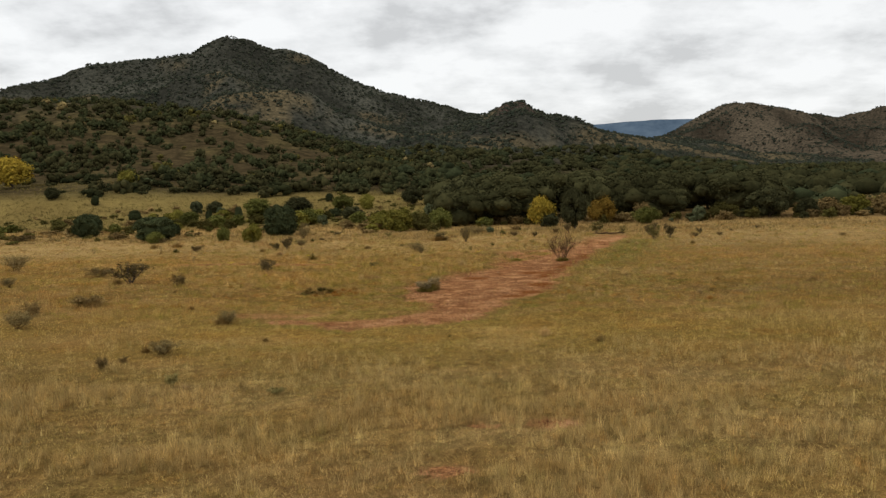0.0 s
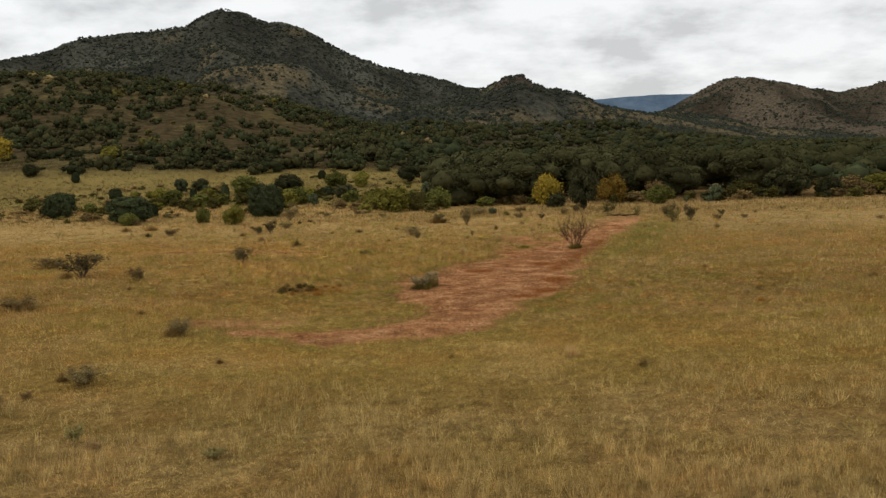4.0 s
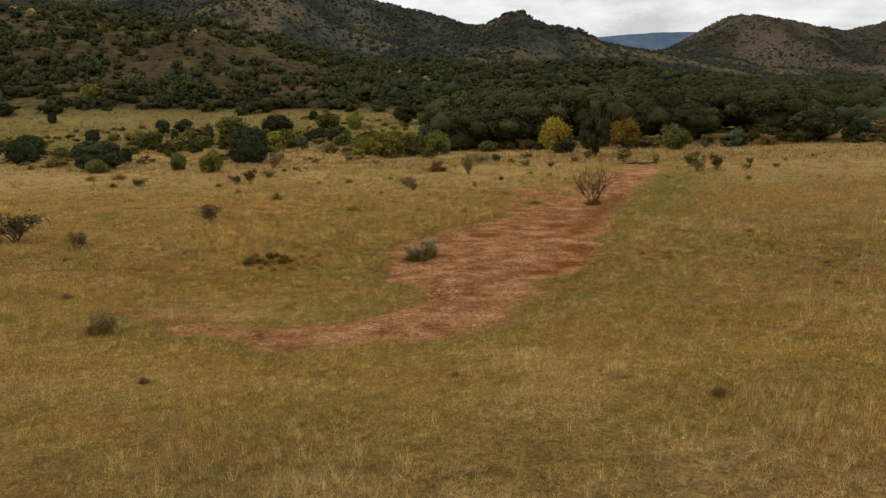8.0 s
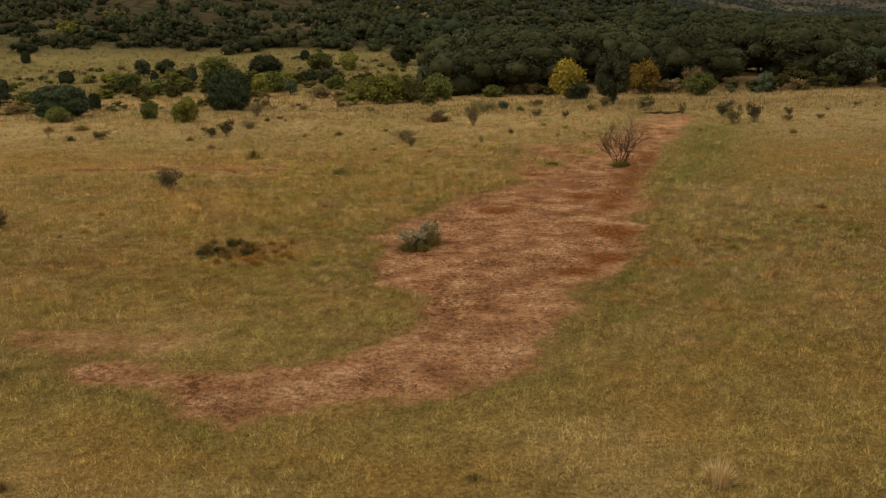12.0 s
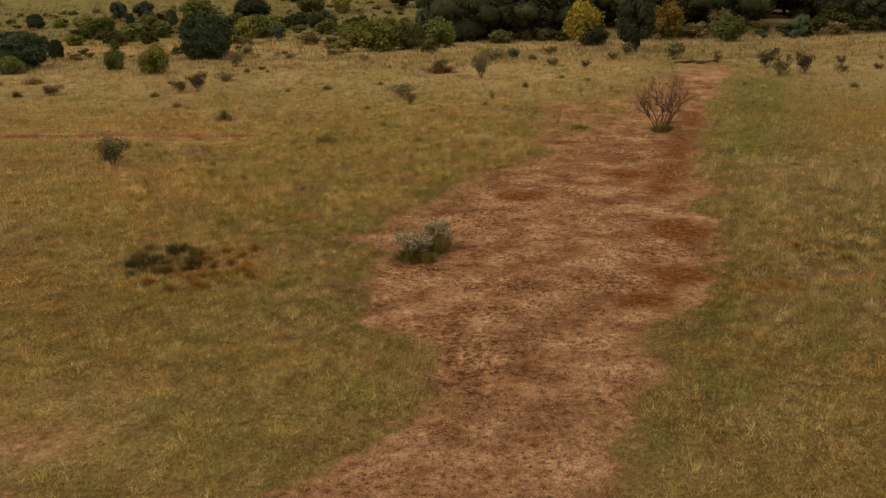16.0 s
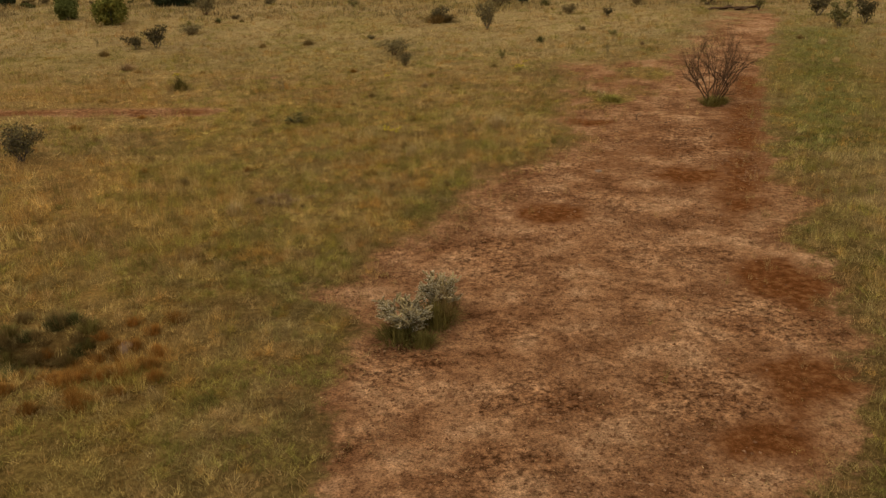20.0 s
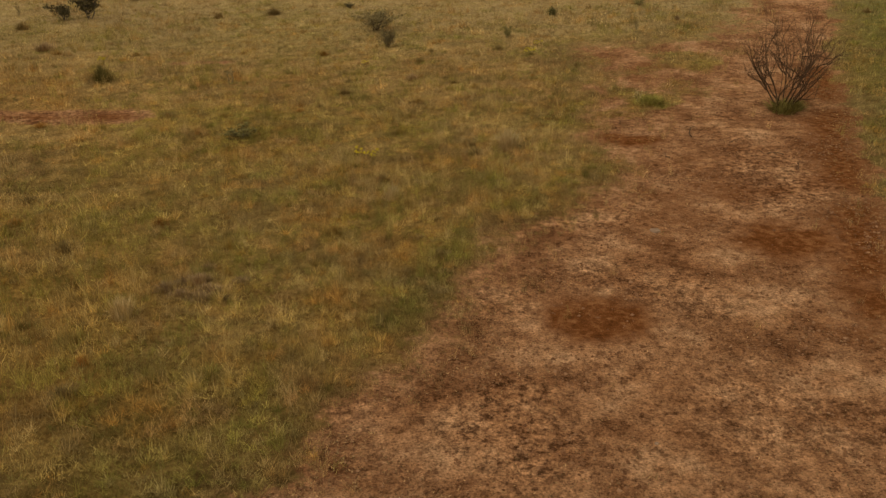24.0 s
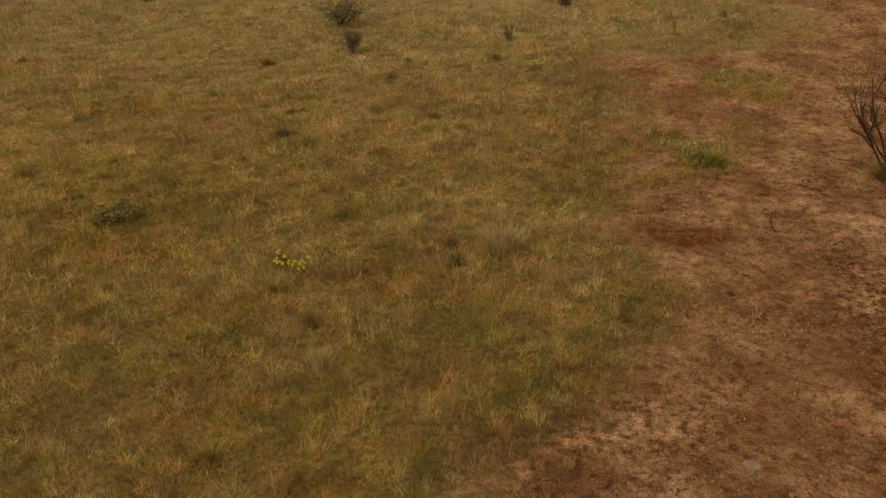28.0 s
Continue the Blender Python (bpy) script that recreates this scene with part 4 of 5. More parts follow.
put(green_a, -44.9, 127.6, 2.4, 1.9, "small bright green bush in front of a dark juniper", "bush", "green bushes")
put(juniper_a, -27.4, 139.6, 6.5, 5.8, "tall rounded dense dark green juniper", "tree", "junipers", 40)
put(green_a, -34.5, 129.2, 2.1, 2.3, "low bright green leafy bush in the grass", "bush", "green bushes")
put(lime_b, -28.9, 125.0, 2.9, 3.0, "upright bright green leafy bush in the grass", "bush", "green bushes")
put(green_b, -45.3, 203.0, 6.2, 4.4, "green spreading bush behind a dark juniper", "bush", "green bushes")
put(oak_c, -35.5, 205.0, 6.6, 4.4, "dark leafy bush standing alone on the terrace", "bush", "oaks")
put(teal_a, -60.5, 204.8, 3.6, 3.8, "blue-green bush on the grassy terrace", "bush", "blue-green bushes")
put(juniper_b, -53.9, 191.4, 2.0, 2.9, "dark narrow juniper on the grassy terrace", "tree", "junipers")
put(oak_c, -57.5, 210.2, 4.2, 3.2, "dark leafy bush on the grassy terrace", "bush", "oaks")
put(teal_a, -52.5, 197.0, 2.4, 3.0, "blue-green bush on the grassy terrace", "bush", "blue-green bushes")
put(juniper_b, -48.7, 198.3, 2.2, 3.0, "dark narrow juniper on the grassy terrace", "tree", "junipers")
put(juniper_b, -73.2, 197.4, 3.8, 2.8, "dark rounded juniper on the grassy terrace", "tree", "junipers")
put(lime_a, -60.1, 188.1, 3.4, 3.2, "yellow-green bush beside another on the terrace", "bush", "green bushes")
put(green_b, -56.7, 186.3, 3.4, 2.8, "leafy green bush beside a yellow-green one", "bush", "green bushes")
put(juniper_b, -30.7, 226.2, 2.6, 2.5, "small dark juniper on the grassy terrace", "tree", "junipers")
put(green_a, -25.4, 212.1, 5.4, 3.7, "green bush on the grassy terrace", "bush", "green bushes")
put(oak_c, -20.7, 190.0, 4.6, 3.2, "dark green bush among paler scrub", "bush", "oaks")
put(lime_b, -19.1, 212.2, 3.8, 4.0, "thin yellow-green tree on the terrace", "tree", "green bushes")
put(lime_b, -12.0, 160.0, 4.0, 3.5, "yellow-green leafy bush beside a broader one", "bush", "green bushes")
put(lime_a, -7.6, 152.5, 5.9, 4.6, "broad yellow-green leafy bush at the field's edge", "bush", "green bushes")
put(drab_a, -4.4, 154.0, 4.0, 3.6, "greyish green bush beside a yellow-green one", "bush", "drab bushes")
put(green_a, -0.2, 154.8, 4.4, 4.1, "dark leafy green bush at the field's edge", "bush", "green bushes")
put(oak_a, -8.0, 222.0, 5.8, 4.6, "dark round oak on the grassy terrace", "tree", "oaks")
put(teal_a, -2.8, 187.2, 2.6, 3.8, "grey-green narrow bush in the scrub", "bush", "blue-green bushes")
put(green_b, 7.8, 172.7, 7.0, 4.1, "low green bush under a large oak", "bush", "green bushes")
put(brown_a, 12.9, 175.5, 3.2, 3.6, "grey-brown half-bare bush at the edge of the wood", "bush", "dry bushes")
put(yellow_a, 18.4, 150.5, 5.0, 5.7, "small cottonwood in yellow autumn leaf", "tree", "autumn trees")
put(oak_c, 19.6, 149.2, 3.6, 2.7, "dark green bush at the foot of a yellow cottonwood", "bush", "oaks")
put(oak_a, 22.9, 139.0, 4.4, 6.9, "upright dark oak with a bare lower trunk", "tree", "oaks")
put(orange_a, 30.9, 159.0, 5.0, 5.3, "small cottonwood in orange autumn leaf", "tree", "autumn trees")
put(green_a, 38.0, 152.4, 4.2, 3.3, "dark yellow-green rounded bush at the field's edge", "bush", "green bushes")
put(brown_a, 39.0, 160.0, 3.0, 4.2, "tawny thin bush behind a dark rounded one", "bush", "dry bushes")
put(teal_a, 49.0, 157.0, 2.9, 3.2, "blue-green narrow bush at the field's edge", "bush", "blue-green bushes")
put(drab_a, 55.5, 162.0, 5.2, 3.3, "drab spreading bush at the field's edge", "bush", "drab bushes")
put(oak_b, 65.6, 166.0, 8.0, 6.2, "large dark spreading oak at the field's edge", "tree", "oaks")
put(oak_c, 72.5, 164.0, 4.2, 4.2, "dark bush beside a large oak", "bush", "oaks")
put(lime_a, 84.0, 168.0, 5.6, 4.2, "yellow-green leafy bush in dry scrub", "bush", "green bushes")
put(brown_a, 78.0, 167.0, 6.0, 4.0, "tawny dry bush at the field's edge", "bush", "dry bushes")
put(brown_a, 91.0, 172.0, 6.5, 4.4, "tawny dry bush at the open end of the wood", "bush", "dry bushes")
put(teal_a, 43.1, 154.3, 1.0, 1.0, "small blue-green plant in dry grass", "plant", "blue-green bushes")
put(teal_a, 46.9, 153.7, 1.3, 1.3, "small blue-green plant in dry grass", "plant", "blue-green bushes")
put(teal_a, -24.3, 168.0, 2.1, 2.6, "pale blue-green bush at the field's edge", "bush", "blue-green bushes")
put(yellow_a, -128.0, 249.0, 11.6, 9.4, "tall cottonwood in bright yellow leaf at the foot of the hill", "tree", "autumn trees")
put(oak_c, -108.0, 231.2, 4.6, 3.4, "dark bush on the grassy terrace", "bush", "oaks")
put(juniper_b, -94.5, 226.9, 2.6, 3.0, "small juniper alone on the grassy terrace", "tree", "junipers")
put(lime_b, -94.5, 252.1, 6.0, 4.0, "yellowing bush at the foot of the hill", "bush", "green bushes")
put(teal_a, -87.6, 248.4, 3.0, 2.8, "blue-green bush at the foot of the hill", "bush", "blue-green bushes")
put(brown_a, -18.7, 163.8, 3.2, 1.8, "dry brown bush at the field's edge", "bush", "dry bushes")
put(brown_a, -72.0, 140.0, 4.0, 1.2, "low dry brown bush at the field's edge", "bush", "dry bushes")
put(brown_a, -55.0, 139.0, 3.0, 1.4, "low dry brown bush below the junipers", "bush", "dry bushes")
# patterns for plants that stay farther off
far_oak_a = plant_tree("oak_tree", 104, WOOD_OAK, 18, 6400, 0.026, 0.00, 0.16, 4, 0.035, 0.80, False, 1.4)
far_oak_b = plant_tree("oak_tree", 105, WOOD_OAK, 20, 6600, 0.026, -0.06, 0.10, 4, 0.035, 0.80, False, 1.4)
far_oak_c = plant_tree("oak_tree", 106, WOOD_OAK, 17, 6200, 0.026, -0.10, 0.22, 4, 0.035, 0.80, False, 1.4)
far_green = plant_tree("green_bush", 107, BRIGHT, 30, 2400, 0.07, -0.08, 0.0, 3, 0.03, 0.52)
far_lime = plant_tree("green_bush", 108, LIME, 28, 2300, 0.07, -0.08, 0.0, 3, 0.03, 0.36)
far_drab = plant_tree("drab_bush", 113, DRABGREEN, 28, 2200, 0.07, -0.08, 0.0, 3, 0.03, 0.5)
far_brown = plant_tree("dry_bush", 112, BROWNISH, 24, 1700, 0.065, -0.10, 0.0, 3, 0.03, 0.4)
far_juniper = plant_tree("juniper", 102, JUNIPER, 46, 3000, 0.06, -0.14, 0.2, 3, 0.04, 0.55, True)
# the wood beyond the field, its nearest trees
wood_rng = np.random.default_rng(77)
for k in range(96):
    x = wood_rng.uniform(2, 110)
    y = 165 + wood_rng.uniform(0, 1) ** 1.4 * 78 + 0.06 * x
    if x < 14 and y > 200:
        continue
    w = wood_rng.uniform(8.0, 15.5)
    if x > 75:
        put((far_brown, far_drab, far_green)[k % 3], x, y, w * 0.4, w * 0.22, "tawny brush at the open end of the wood", "bush", "strip bushes")
        continue
    put((far_oak_a, far_oak_b, far_oak_c)[k % 3], x, y, w, (4.4 + 0.32 * w) * wood_rng.uniform(0.8, 1.2), "dark olive oak in the wood beyond the field", "tree", "oaks of the wood")
put(oak_b, 5.4, 178.0, 10.5, 9.6, "large dark spreading oak at the edge of the wood", "tree", "oaks")
put(yellow_a, 10.6, 186.0, 4.0, 8.4, "yellowing cottonwood behind a large oak", "tree", "autumn trees")
for k in range(70):
    x = wood_rng.uniform(-95, 14)
    y = wood_rng.uniform(148, 205) + (6 if x < -20 else 0)
    w = wood_rng.uniform(1.4, 3.6)
    kind = (far_drab, far_brown, far_green, far_lime, far_green, far_drab, far_brown, far_drab)[k % 8]
    put(kind, x, y, w, w * wood_rng.uniform(0.5, 0.8), "scrubby bush in the strip behind the field", "bush", "strip bushes")
for k in range(24):
    x, y = wood_rng.uniform(-75, 13), wood_rng.uniform(158, 200)
    x = x * 0.4 - 8 if k % 2 else x
    w = wood_rng.uniform(2.4, 5.2)
    put((far_green, far_drab, far_lime, far_juniper, far_drab, far_green)[k % 6], x, y, w, w * wood_rng.uniform(0.5, 0.75), "leafy green bush among the scrub behind the field", "bush", "strip bushes")
for k in range(64):
    x, y = wood_rng.uniform(8, 100), wood_rng.uniform(157, 172)
    w = wood_rng.uniform(1.4, 3.6)
    kind = (far_drab, far_brown, far_brown, far_oak_c, far_drab)[k % 5]
    put(kind, x, y, w, w * wood_rng.uniform(0.5, 0.75), "scrubby bush in front of the wood", "bush", "strip bushes")

# ---- woods and scrub of the hills, beyond counting ----


def scatter(name, label, material, places, sizes, tall, leaves, leaf, seed):
    """Many crowns in one mesh."""
    r = np.random.default_rng(seed)
    pats = []
    for k in range(7):
        lumps = 8 if leaves > 30 else 1
        c = np.c_[r.uniform(-0.34, 0.34, (lumps, 2)), r.uniform(0.10, 0.56, lumps)]
        rad = r.uniform(0.15, 0.37, lumps)
        if lumps == 1:
            c, rad = np.array([[0, 0, 0.36]]), np.array([0.52])
        shape, skin = (ICO_V, ICO_F) if lumps > 1 else (OCT_V, OCT_F)
        bits = [(shape * s * (0.80 if lumps == 1 else 0.82 if leaves > 110 else 0.66) * (1 + 0.30 * r.uniform(-1, 1, (len(shape), 1))) + p, skin) for p, s in zip(c, rad)]
        pats.append(gather(bits + [leaves_on(c, rad, leaves, leaf, r)]))
    vs, fs, at = [], [], 0
    px_, py_ = places[:, 0], places[:, 1]
    z = np.minimum(land_z(px_, py_), (land_z(px_, py_ - 13) + land_z(px_, py_ + 13)) / 2)
    pick, turn, squash = r.integers(0, 7, len(places)), r.uniform(0, 6.28, len(places)), r.uniform(*tall, len(places))
    for k in range(7):
        mine = pick == k
        v, f = pats[k]
        n = int(mine.sum())
        c, s = np.cos(turn[mine])[:, None], np.sin(turn[mine])[:, None]
        w = sizes[mine][:, None]
        x = (v[None, :, 0] * c - v[None, :, 1] * s) * w + places[mine][:, :1]
        y = (v[None, :, 0] * s + v[None, :, 1] * c) * w + places[mine][:, 1:]
        h = v[None, :, 2] * w * squash[mine][:, None] + z[mine][:, None] - (0.05 if leaves > 30 else 0.07) * w
        vs.append(np.stack([x, y, h], -1).reshape(-1, 3))
        fs.append((f[None] + (np.arange(n) * len(v))[:, None, None] + at).reshape(-1, 3))
        at += n * len(v)
    ob = new(name, raw_mesh(name, np.concatenate(vs), np.concatenate(fs), material, True))
    return tagged(ob, label, "scrub", kind="stuff")


def spread(count, near, far, left, right, seed, keep):
    """Places in a sector of the land, even over its area; keep gives each place's chance."""
    r = np.random.default_rng(seed)
    d = np.sqrt(r.uniform(near**2, far**2, count))
    a = np.radians(r.uniform(left, right, count))
    x, y = 1.6 + d * np.sin(a), -8.8 + d * np.cos(a)
    ok = r.random(count) < keep(x, y, d, np.degrees(a))
    return np.c_[x, y][ok], d[ok], r


def on_hill(x, y, d, a):
    clump = np.maximum(sstep(0.46, 0.60, fbm(x / 34, y / 34, 121, 3)), 0.8 * sstep(320, 400, d) * sstep(-16, -22, a))
    clump = clump * (1 - 0.15 * bell(a, d, -17, 325, 7, 60))
    return np.clip(0.10 + 0.66 * clump + 0.45 * sstep(400, 500, d) + 0.4 * sstep(-12, -3, a), 0, 1) * sstep(239, 248, y + 4 * np.sin(a * 0.9) + 0.15 * np.clip(-50 - x, 0, 90)) * np.where((np.abs(a + 26.9) < 1.35) & (d < 300), 0, 1)


for m, share, seed, nm, lb in ((HILL_JUNIPER, 2150, 131, "hill_junipers", "dark junipers dotted over the brown hillside"), (HILL_OAK, 1850, 132, "hill_oaks", "olive oaks dotted over the brown hillside"), (DRABGREEN, 260, 134, "hill_scrub", "drab green scrub on the brown hillside"), (GREY_TWIG, 45, 133, "hill_bare_bushes", "leafless grey bushes on the brown hillside")):
    p, d, r = spread(share, 198, 600, -36, 4, seed, on_hill)
    scatter(nm, lb, m, p, (1.7 + 5.8 * r.random(len(p)) ** 1.9), (0.75, 1.15), 90, 0.10, seed)
for m, share, seed, nm in ((HILL_OAK, 420, 136, "foot_oaks"), (HILL_JUNIPER, 300, 137, "foot_junipers")):
    p, d, r = spread(share, 240, 318, -38, 2, seed, lambda x, y, d, a: np.where((np.abs(a + 26.9) < 1.5) | (y + 0.15 * np.clip(-50 - x, 0, 90) < 241) | (y > 276), 0, 0.10 + 0.75 * sstep(0.4, 0.6, fbm(x / 14, y / 14, 138, 3))))
    scatter(nm, "dark leafy thicket along the foot of the hill", m, p, 2.6 + 4.4 * r.random(len(p)) ** 1.3, (0.6, 0.9), 110, 0.09, seed)
for m, share, seed, nm in ((WOOD_OAK, 520, 141, "wood_oaks"), (WOOD_JUNIPER, 190, 142, "wood_junipers"), (HILL_OAK, 120, 143, "wood_scrub")):
    p, d, r = spread(share, 228, 345, -3, 38, seed, lambda x, y, d, a: sstep(-3, 6, a) * (0.30 + 0.70 * sstep(0.36, 0.52, fbm(x / 30, y / 30, 145, 3))))
    scatter(nm, "dark olive woodland filling the valley beyond the field", m, p, r.uniform(5.5, 14, len(p)), (0.55, 0.80), 520, 0.042, seed)
for m, share, seed, nm in ((WOOD_OAK, 1500, 144, "far_wood_oaks"), (WOOD_JUNIPER, 420, 145, "far_wood_junipers"), (HILL_OAK, 300, 146, "far_wood_scrub")):
    p, d, r = spread(share, 345, 620, -3, 38, seed, lambda x, y, d, a: sstep(-3, 6, a) * (0.45 + 0.55 * sstep(0.38, 0.55, fbm(x / 34, y / 34, 145, 3))))
    scatter(nm, "dark olive woodland at the far side of the valley", m, p, r.uniform(5.0, 12, len(p)), (0.55, 0.80), 150, 0.07, seed)

for m, share, seed, nm in ((DRABGREEN, 260, 147, "terrace_scrub"), (BROWNISH, 200, 148, "terrace_dry_scrub")):
    p, d, r = spread(share, 155, 240, -36, 2, seed, lambda x, y, d, a: 0.3 + 0.7 * sstep(0.4, 0.6, fbm(x / 20, y / 12, 149, 3)))
    scatter(nm, "low scrub dotted over the grassy terrace", m, p, 0.8 + 1.8 * r.random(len(p)) ** 2, (0.5, 0.8), 60, 0.12, seed)


def on_mountain(x, y, d, a):
    return np.clip(0.45 + 0.8 * sstep(0.34, 0.58, fbm(x / 90, y / 90, 151, 4)) - 0.35 * sstep(0.55, 0.7, fbm(x / 160, y / 160, 153, 3)), 0, 1)


for m, share, seed, nm in ((HAZED_JUNIPER, 26000, 161, "mountain_junipers"), (HAZED_OAK, 21000, 162, "mountain_oaks"), (HAZED_OAK, 5000, 163, "mountain_scrub")):
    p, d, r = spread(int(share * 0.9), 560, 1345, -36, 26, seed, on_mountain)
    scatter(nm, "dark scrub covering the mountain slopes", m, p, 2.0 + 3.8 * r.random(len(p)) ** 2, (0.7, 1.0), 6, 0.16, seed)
for m, share, seed, nm in ((HAZED_JUNIPER, 26000, 171, "far_hill_junipers"), (HAZED_OAK, 12000, 172, "far_hill_scrub")):
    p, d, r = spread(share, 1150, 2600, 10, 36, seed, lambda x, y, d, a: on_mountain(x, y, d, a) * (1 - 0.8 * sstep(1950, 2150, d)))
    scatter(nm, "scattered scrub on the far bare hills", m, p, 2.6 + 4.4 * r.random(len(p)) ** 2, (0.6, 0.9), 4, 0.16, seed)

# ---- far range, its haze painted as blue base colour ----
RANGE, n_, l_, b_ = principled("haze_blue_range", 1.0)
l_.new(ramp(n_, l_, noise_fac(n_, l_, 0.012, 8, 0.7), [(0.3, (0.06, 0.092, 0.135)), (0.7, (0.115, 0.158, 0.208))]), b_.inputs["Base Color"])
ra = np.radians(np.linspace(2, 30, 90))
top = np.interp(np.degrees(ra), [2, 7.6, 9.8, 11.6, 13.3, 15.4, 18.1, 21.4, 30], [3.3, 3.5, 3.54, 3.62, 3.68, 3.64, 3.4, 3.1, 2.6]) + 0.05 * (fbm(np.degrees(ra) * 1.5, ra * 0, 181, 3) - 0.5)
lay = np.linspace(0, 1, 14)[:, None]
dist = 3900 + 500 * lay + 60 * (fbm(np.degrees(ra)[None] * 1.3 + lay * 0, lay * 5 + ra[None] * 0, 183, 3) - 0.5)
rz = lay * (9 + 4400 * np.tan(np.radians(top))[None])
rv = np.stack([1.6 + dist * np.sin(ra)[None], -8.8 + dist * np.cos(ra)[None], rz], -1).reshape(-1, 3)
tagged(new("backdrop", raw_mesh("backdrop", rv, strip_faces(14, 90), RANGE, True)), "forested mountain range in the far distance, painted blue with haze", "mountains", kind="structure")

# ---- shrubs, cacti and small things of the field ----


def stem_set(seed, count, spread, forks, thick):
    """Stems of a shrub 1 wide and 1 high: each a forking tube; gives the stems and the places of their tips."""
    r = np.random.default_rng(seed + 300)
    stems, tips = [], []
    for k in range(count):
        a = k * 2 * np.pi / count + r.uniform(-0.5, 0.5)
        reach = r.uniform(0.35, 1.0) * spread
        end = np.array((reach * np.cos(a), reach * np.sin(a), r.uniform(0.55, 0.95)))
        line = bent((0.03 * np.cos(a), 0.03 * np.sin(a), -0.04), end, 6, 0.05, r)
        bits = [tube(line, np.linspace(thick, thick * 0.35, 6), 5)]
        tips += [line[-1], line[-2], line[-3]]
        for j in range(forks):
            at = line[r.integers(2, 5)]
            tip = at + np.array((r.normal(0, 0.17), r.normal(0, 0.17), r.uniform(0.08, 0.30)))
            twig = bent(at, tip, 4, 0.06, r)
            bits.append(tube(twig, np.linspace(thick * 0.5, thick * 0.15, 4), 4))
            tips += [twig[-1], twig[-2]]
        stems.append(gather(bits))
    return stems, np.array(tips)


def plant_shrub(name, seed, material, count=6, spread=0.45, forks=3, leaves=420, leaf=0.07, thick=0.018, puff=0.10, wood=BARK):
    root = new(name)
    stems, tips = stem_set(seed, count, spread, forks, thick)
    for s in stems:
        part("stem", s, wood, root, "", True)
    r = np.random.default_rng(seed + 400)
    if leaves:
        part("foliage", leaves_on(tips, np.full(len(tips), puff), leaves, leaf, r), material, root)
    return root


def plant_clump(name, seed, material, count=240, wide=0.0075):
    """A tussock 1 wide and 1 high of arching blades."""
    root = new(name)
    r = np.random.default_rng(seed + 500)
    for side in range(2):
        a = r.uniform(0, 6.28, count)
        d = r.uniform(0, 1, count) ** 0.7
        base = np.c_[0.26 * d * np.cos(a), 0.26 * d * np.sin(a), np.full(count, -0.03)]
        reach = d * r.uniform(0.5, 1.35, count)
        tip = np.c_[0.5 * reach * np.cos(a), 0.5 * reach * np.sin(a), r.uniform(0.25, 1.1, count) * (1.0 - 0.35 * d)] + r.normal(0, 0.04, (count, 3))
        mid = (base + tip) / 2 + np.array([0, 0, 0.10])
        w = np.c_[-np.sin(a), np.cos(a), a * 0] * wide
        v = np.stack([base - w, base + w, mid + w * 0.7, mid - w * 0.7, tip], 1).reshape(-1, 3)
        k = 5 * np.arange(count)[:, None]
        f = np.concatenate([k + [0, 1, 2], k + [0, 2, 3], k + [3, 2, 4]])
        part("tuft", (v, f), material, root)
    return root


def plant_cholla(name, seed, reach=1.0, height_share=1.0):
    """A cane cholla of true size, about a metre: jointed spiny arms on short trunks."""
    root = new(name)
    r = np.random.default_rng(seed + 600)
    for k in range(7):
        a = k * 2 * np.pi / 7 + r.uniform(-0.3, 0.3)
        lean = r.uniform(0.25, 0.75) * reach
        line = bent((0.06 * np.cos(a), 0.06 * np.sin(a), -0.05), (lean * 0.5 * np.cos(a), lean * 0.5 * np.sin(a), 0.55 * height_share), 5, 0.05, r)
        bits, spines = [tube(line, np.linspace(0.035, 0.024, 5), 6)], []
        ends = [(line[-1], 0), (line[-2], 0), (line[-3], 0)]
        arms = []
        while ends:
            p, depth = ends.pop()
            if depth > 2:
                continue
            for j in range(3 if depth == 0 else 2):
                d = np.array((np.cos(a) * 0.5 + r.normal(0, 0.6), np.sin(a) * 0.5 + r.normal(0, 0.6), r.uniform(0.1, 1.1)))
                d *= r.uniform(0.13, 0.24) / np.linalg.norm(d)
                q = p + d
                arms.append((p, q))
                bits.append(tube(np.array([p, p + d * 0.3, p + d * 0.8, q]), [0.014, 0.021, 0.020, 0.008], 5))
                ends.append((q, depth + 1))
        trunk = part("trunk", gather(bits), CHOLLA, root, "", True)
        for p, q in arms:
            n = 44
            t = r.uniform(0, 1, n)[:, None]
            c = p + (q - p) * t
            d = r.normal(0, 1, (n, 3))
            d /= np.linalg.norm(d, axis=1)[:, None]
            e = np.cross(d, r.normal(0, 1, (n, 3))) * 0.004
            spines.append(np.stack([c + d * 0.012 - e, c + d * 0.012 + e, c + d * 0.055], 1).reshape(-1, 3))
        sv = np.concatenate(spines)
        part("spine_coat", (sv, np.arange(len(sv)).reshape(-1, 3)), SPINE, trunk, "pale straw spines")
    return root


DARKSHRUB = leaf_material("dark_shrub_leaves", (0.088, 0.066, 0.029), (0.195, 0.150, 0.066))
FLOWER = leaf_material("yellow_flowers", (0.50, 0.38, 0.02), (0.80, 0.62, 0.05), per_object=0.05)
DRYBLADE = leaf_material("dry_blades", (0.16, 0.100, 0.038), (0.38, 0.25, 0.09))
PALEBLADE = leaf_material("pale_blades", (0.42, 0.285, 0.115), (0.72, 0.52, 0.25))
GREENBLADE = leaf_material("green_blades", (0.125, 0.095, 0.026), (0.27, 0.205, 0.055))
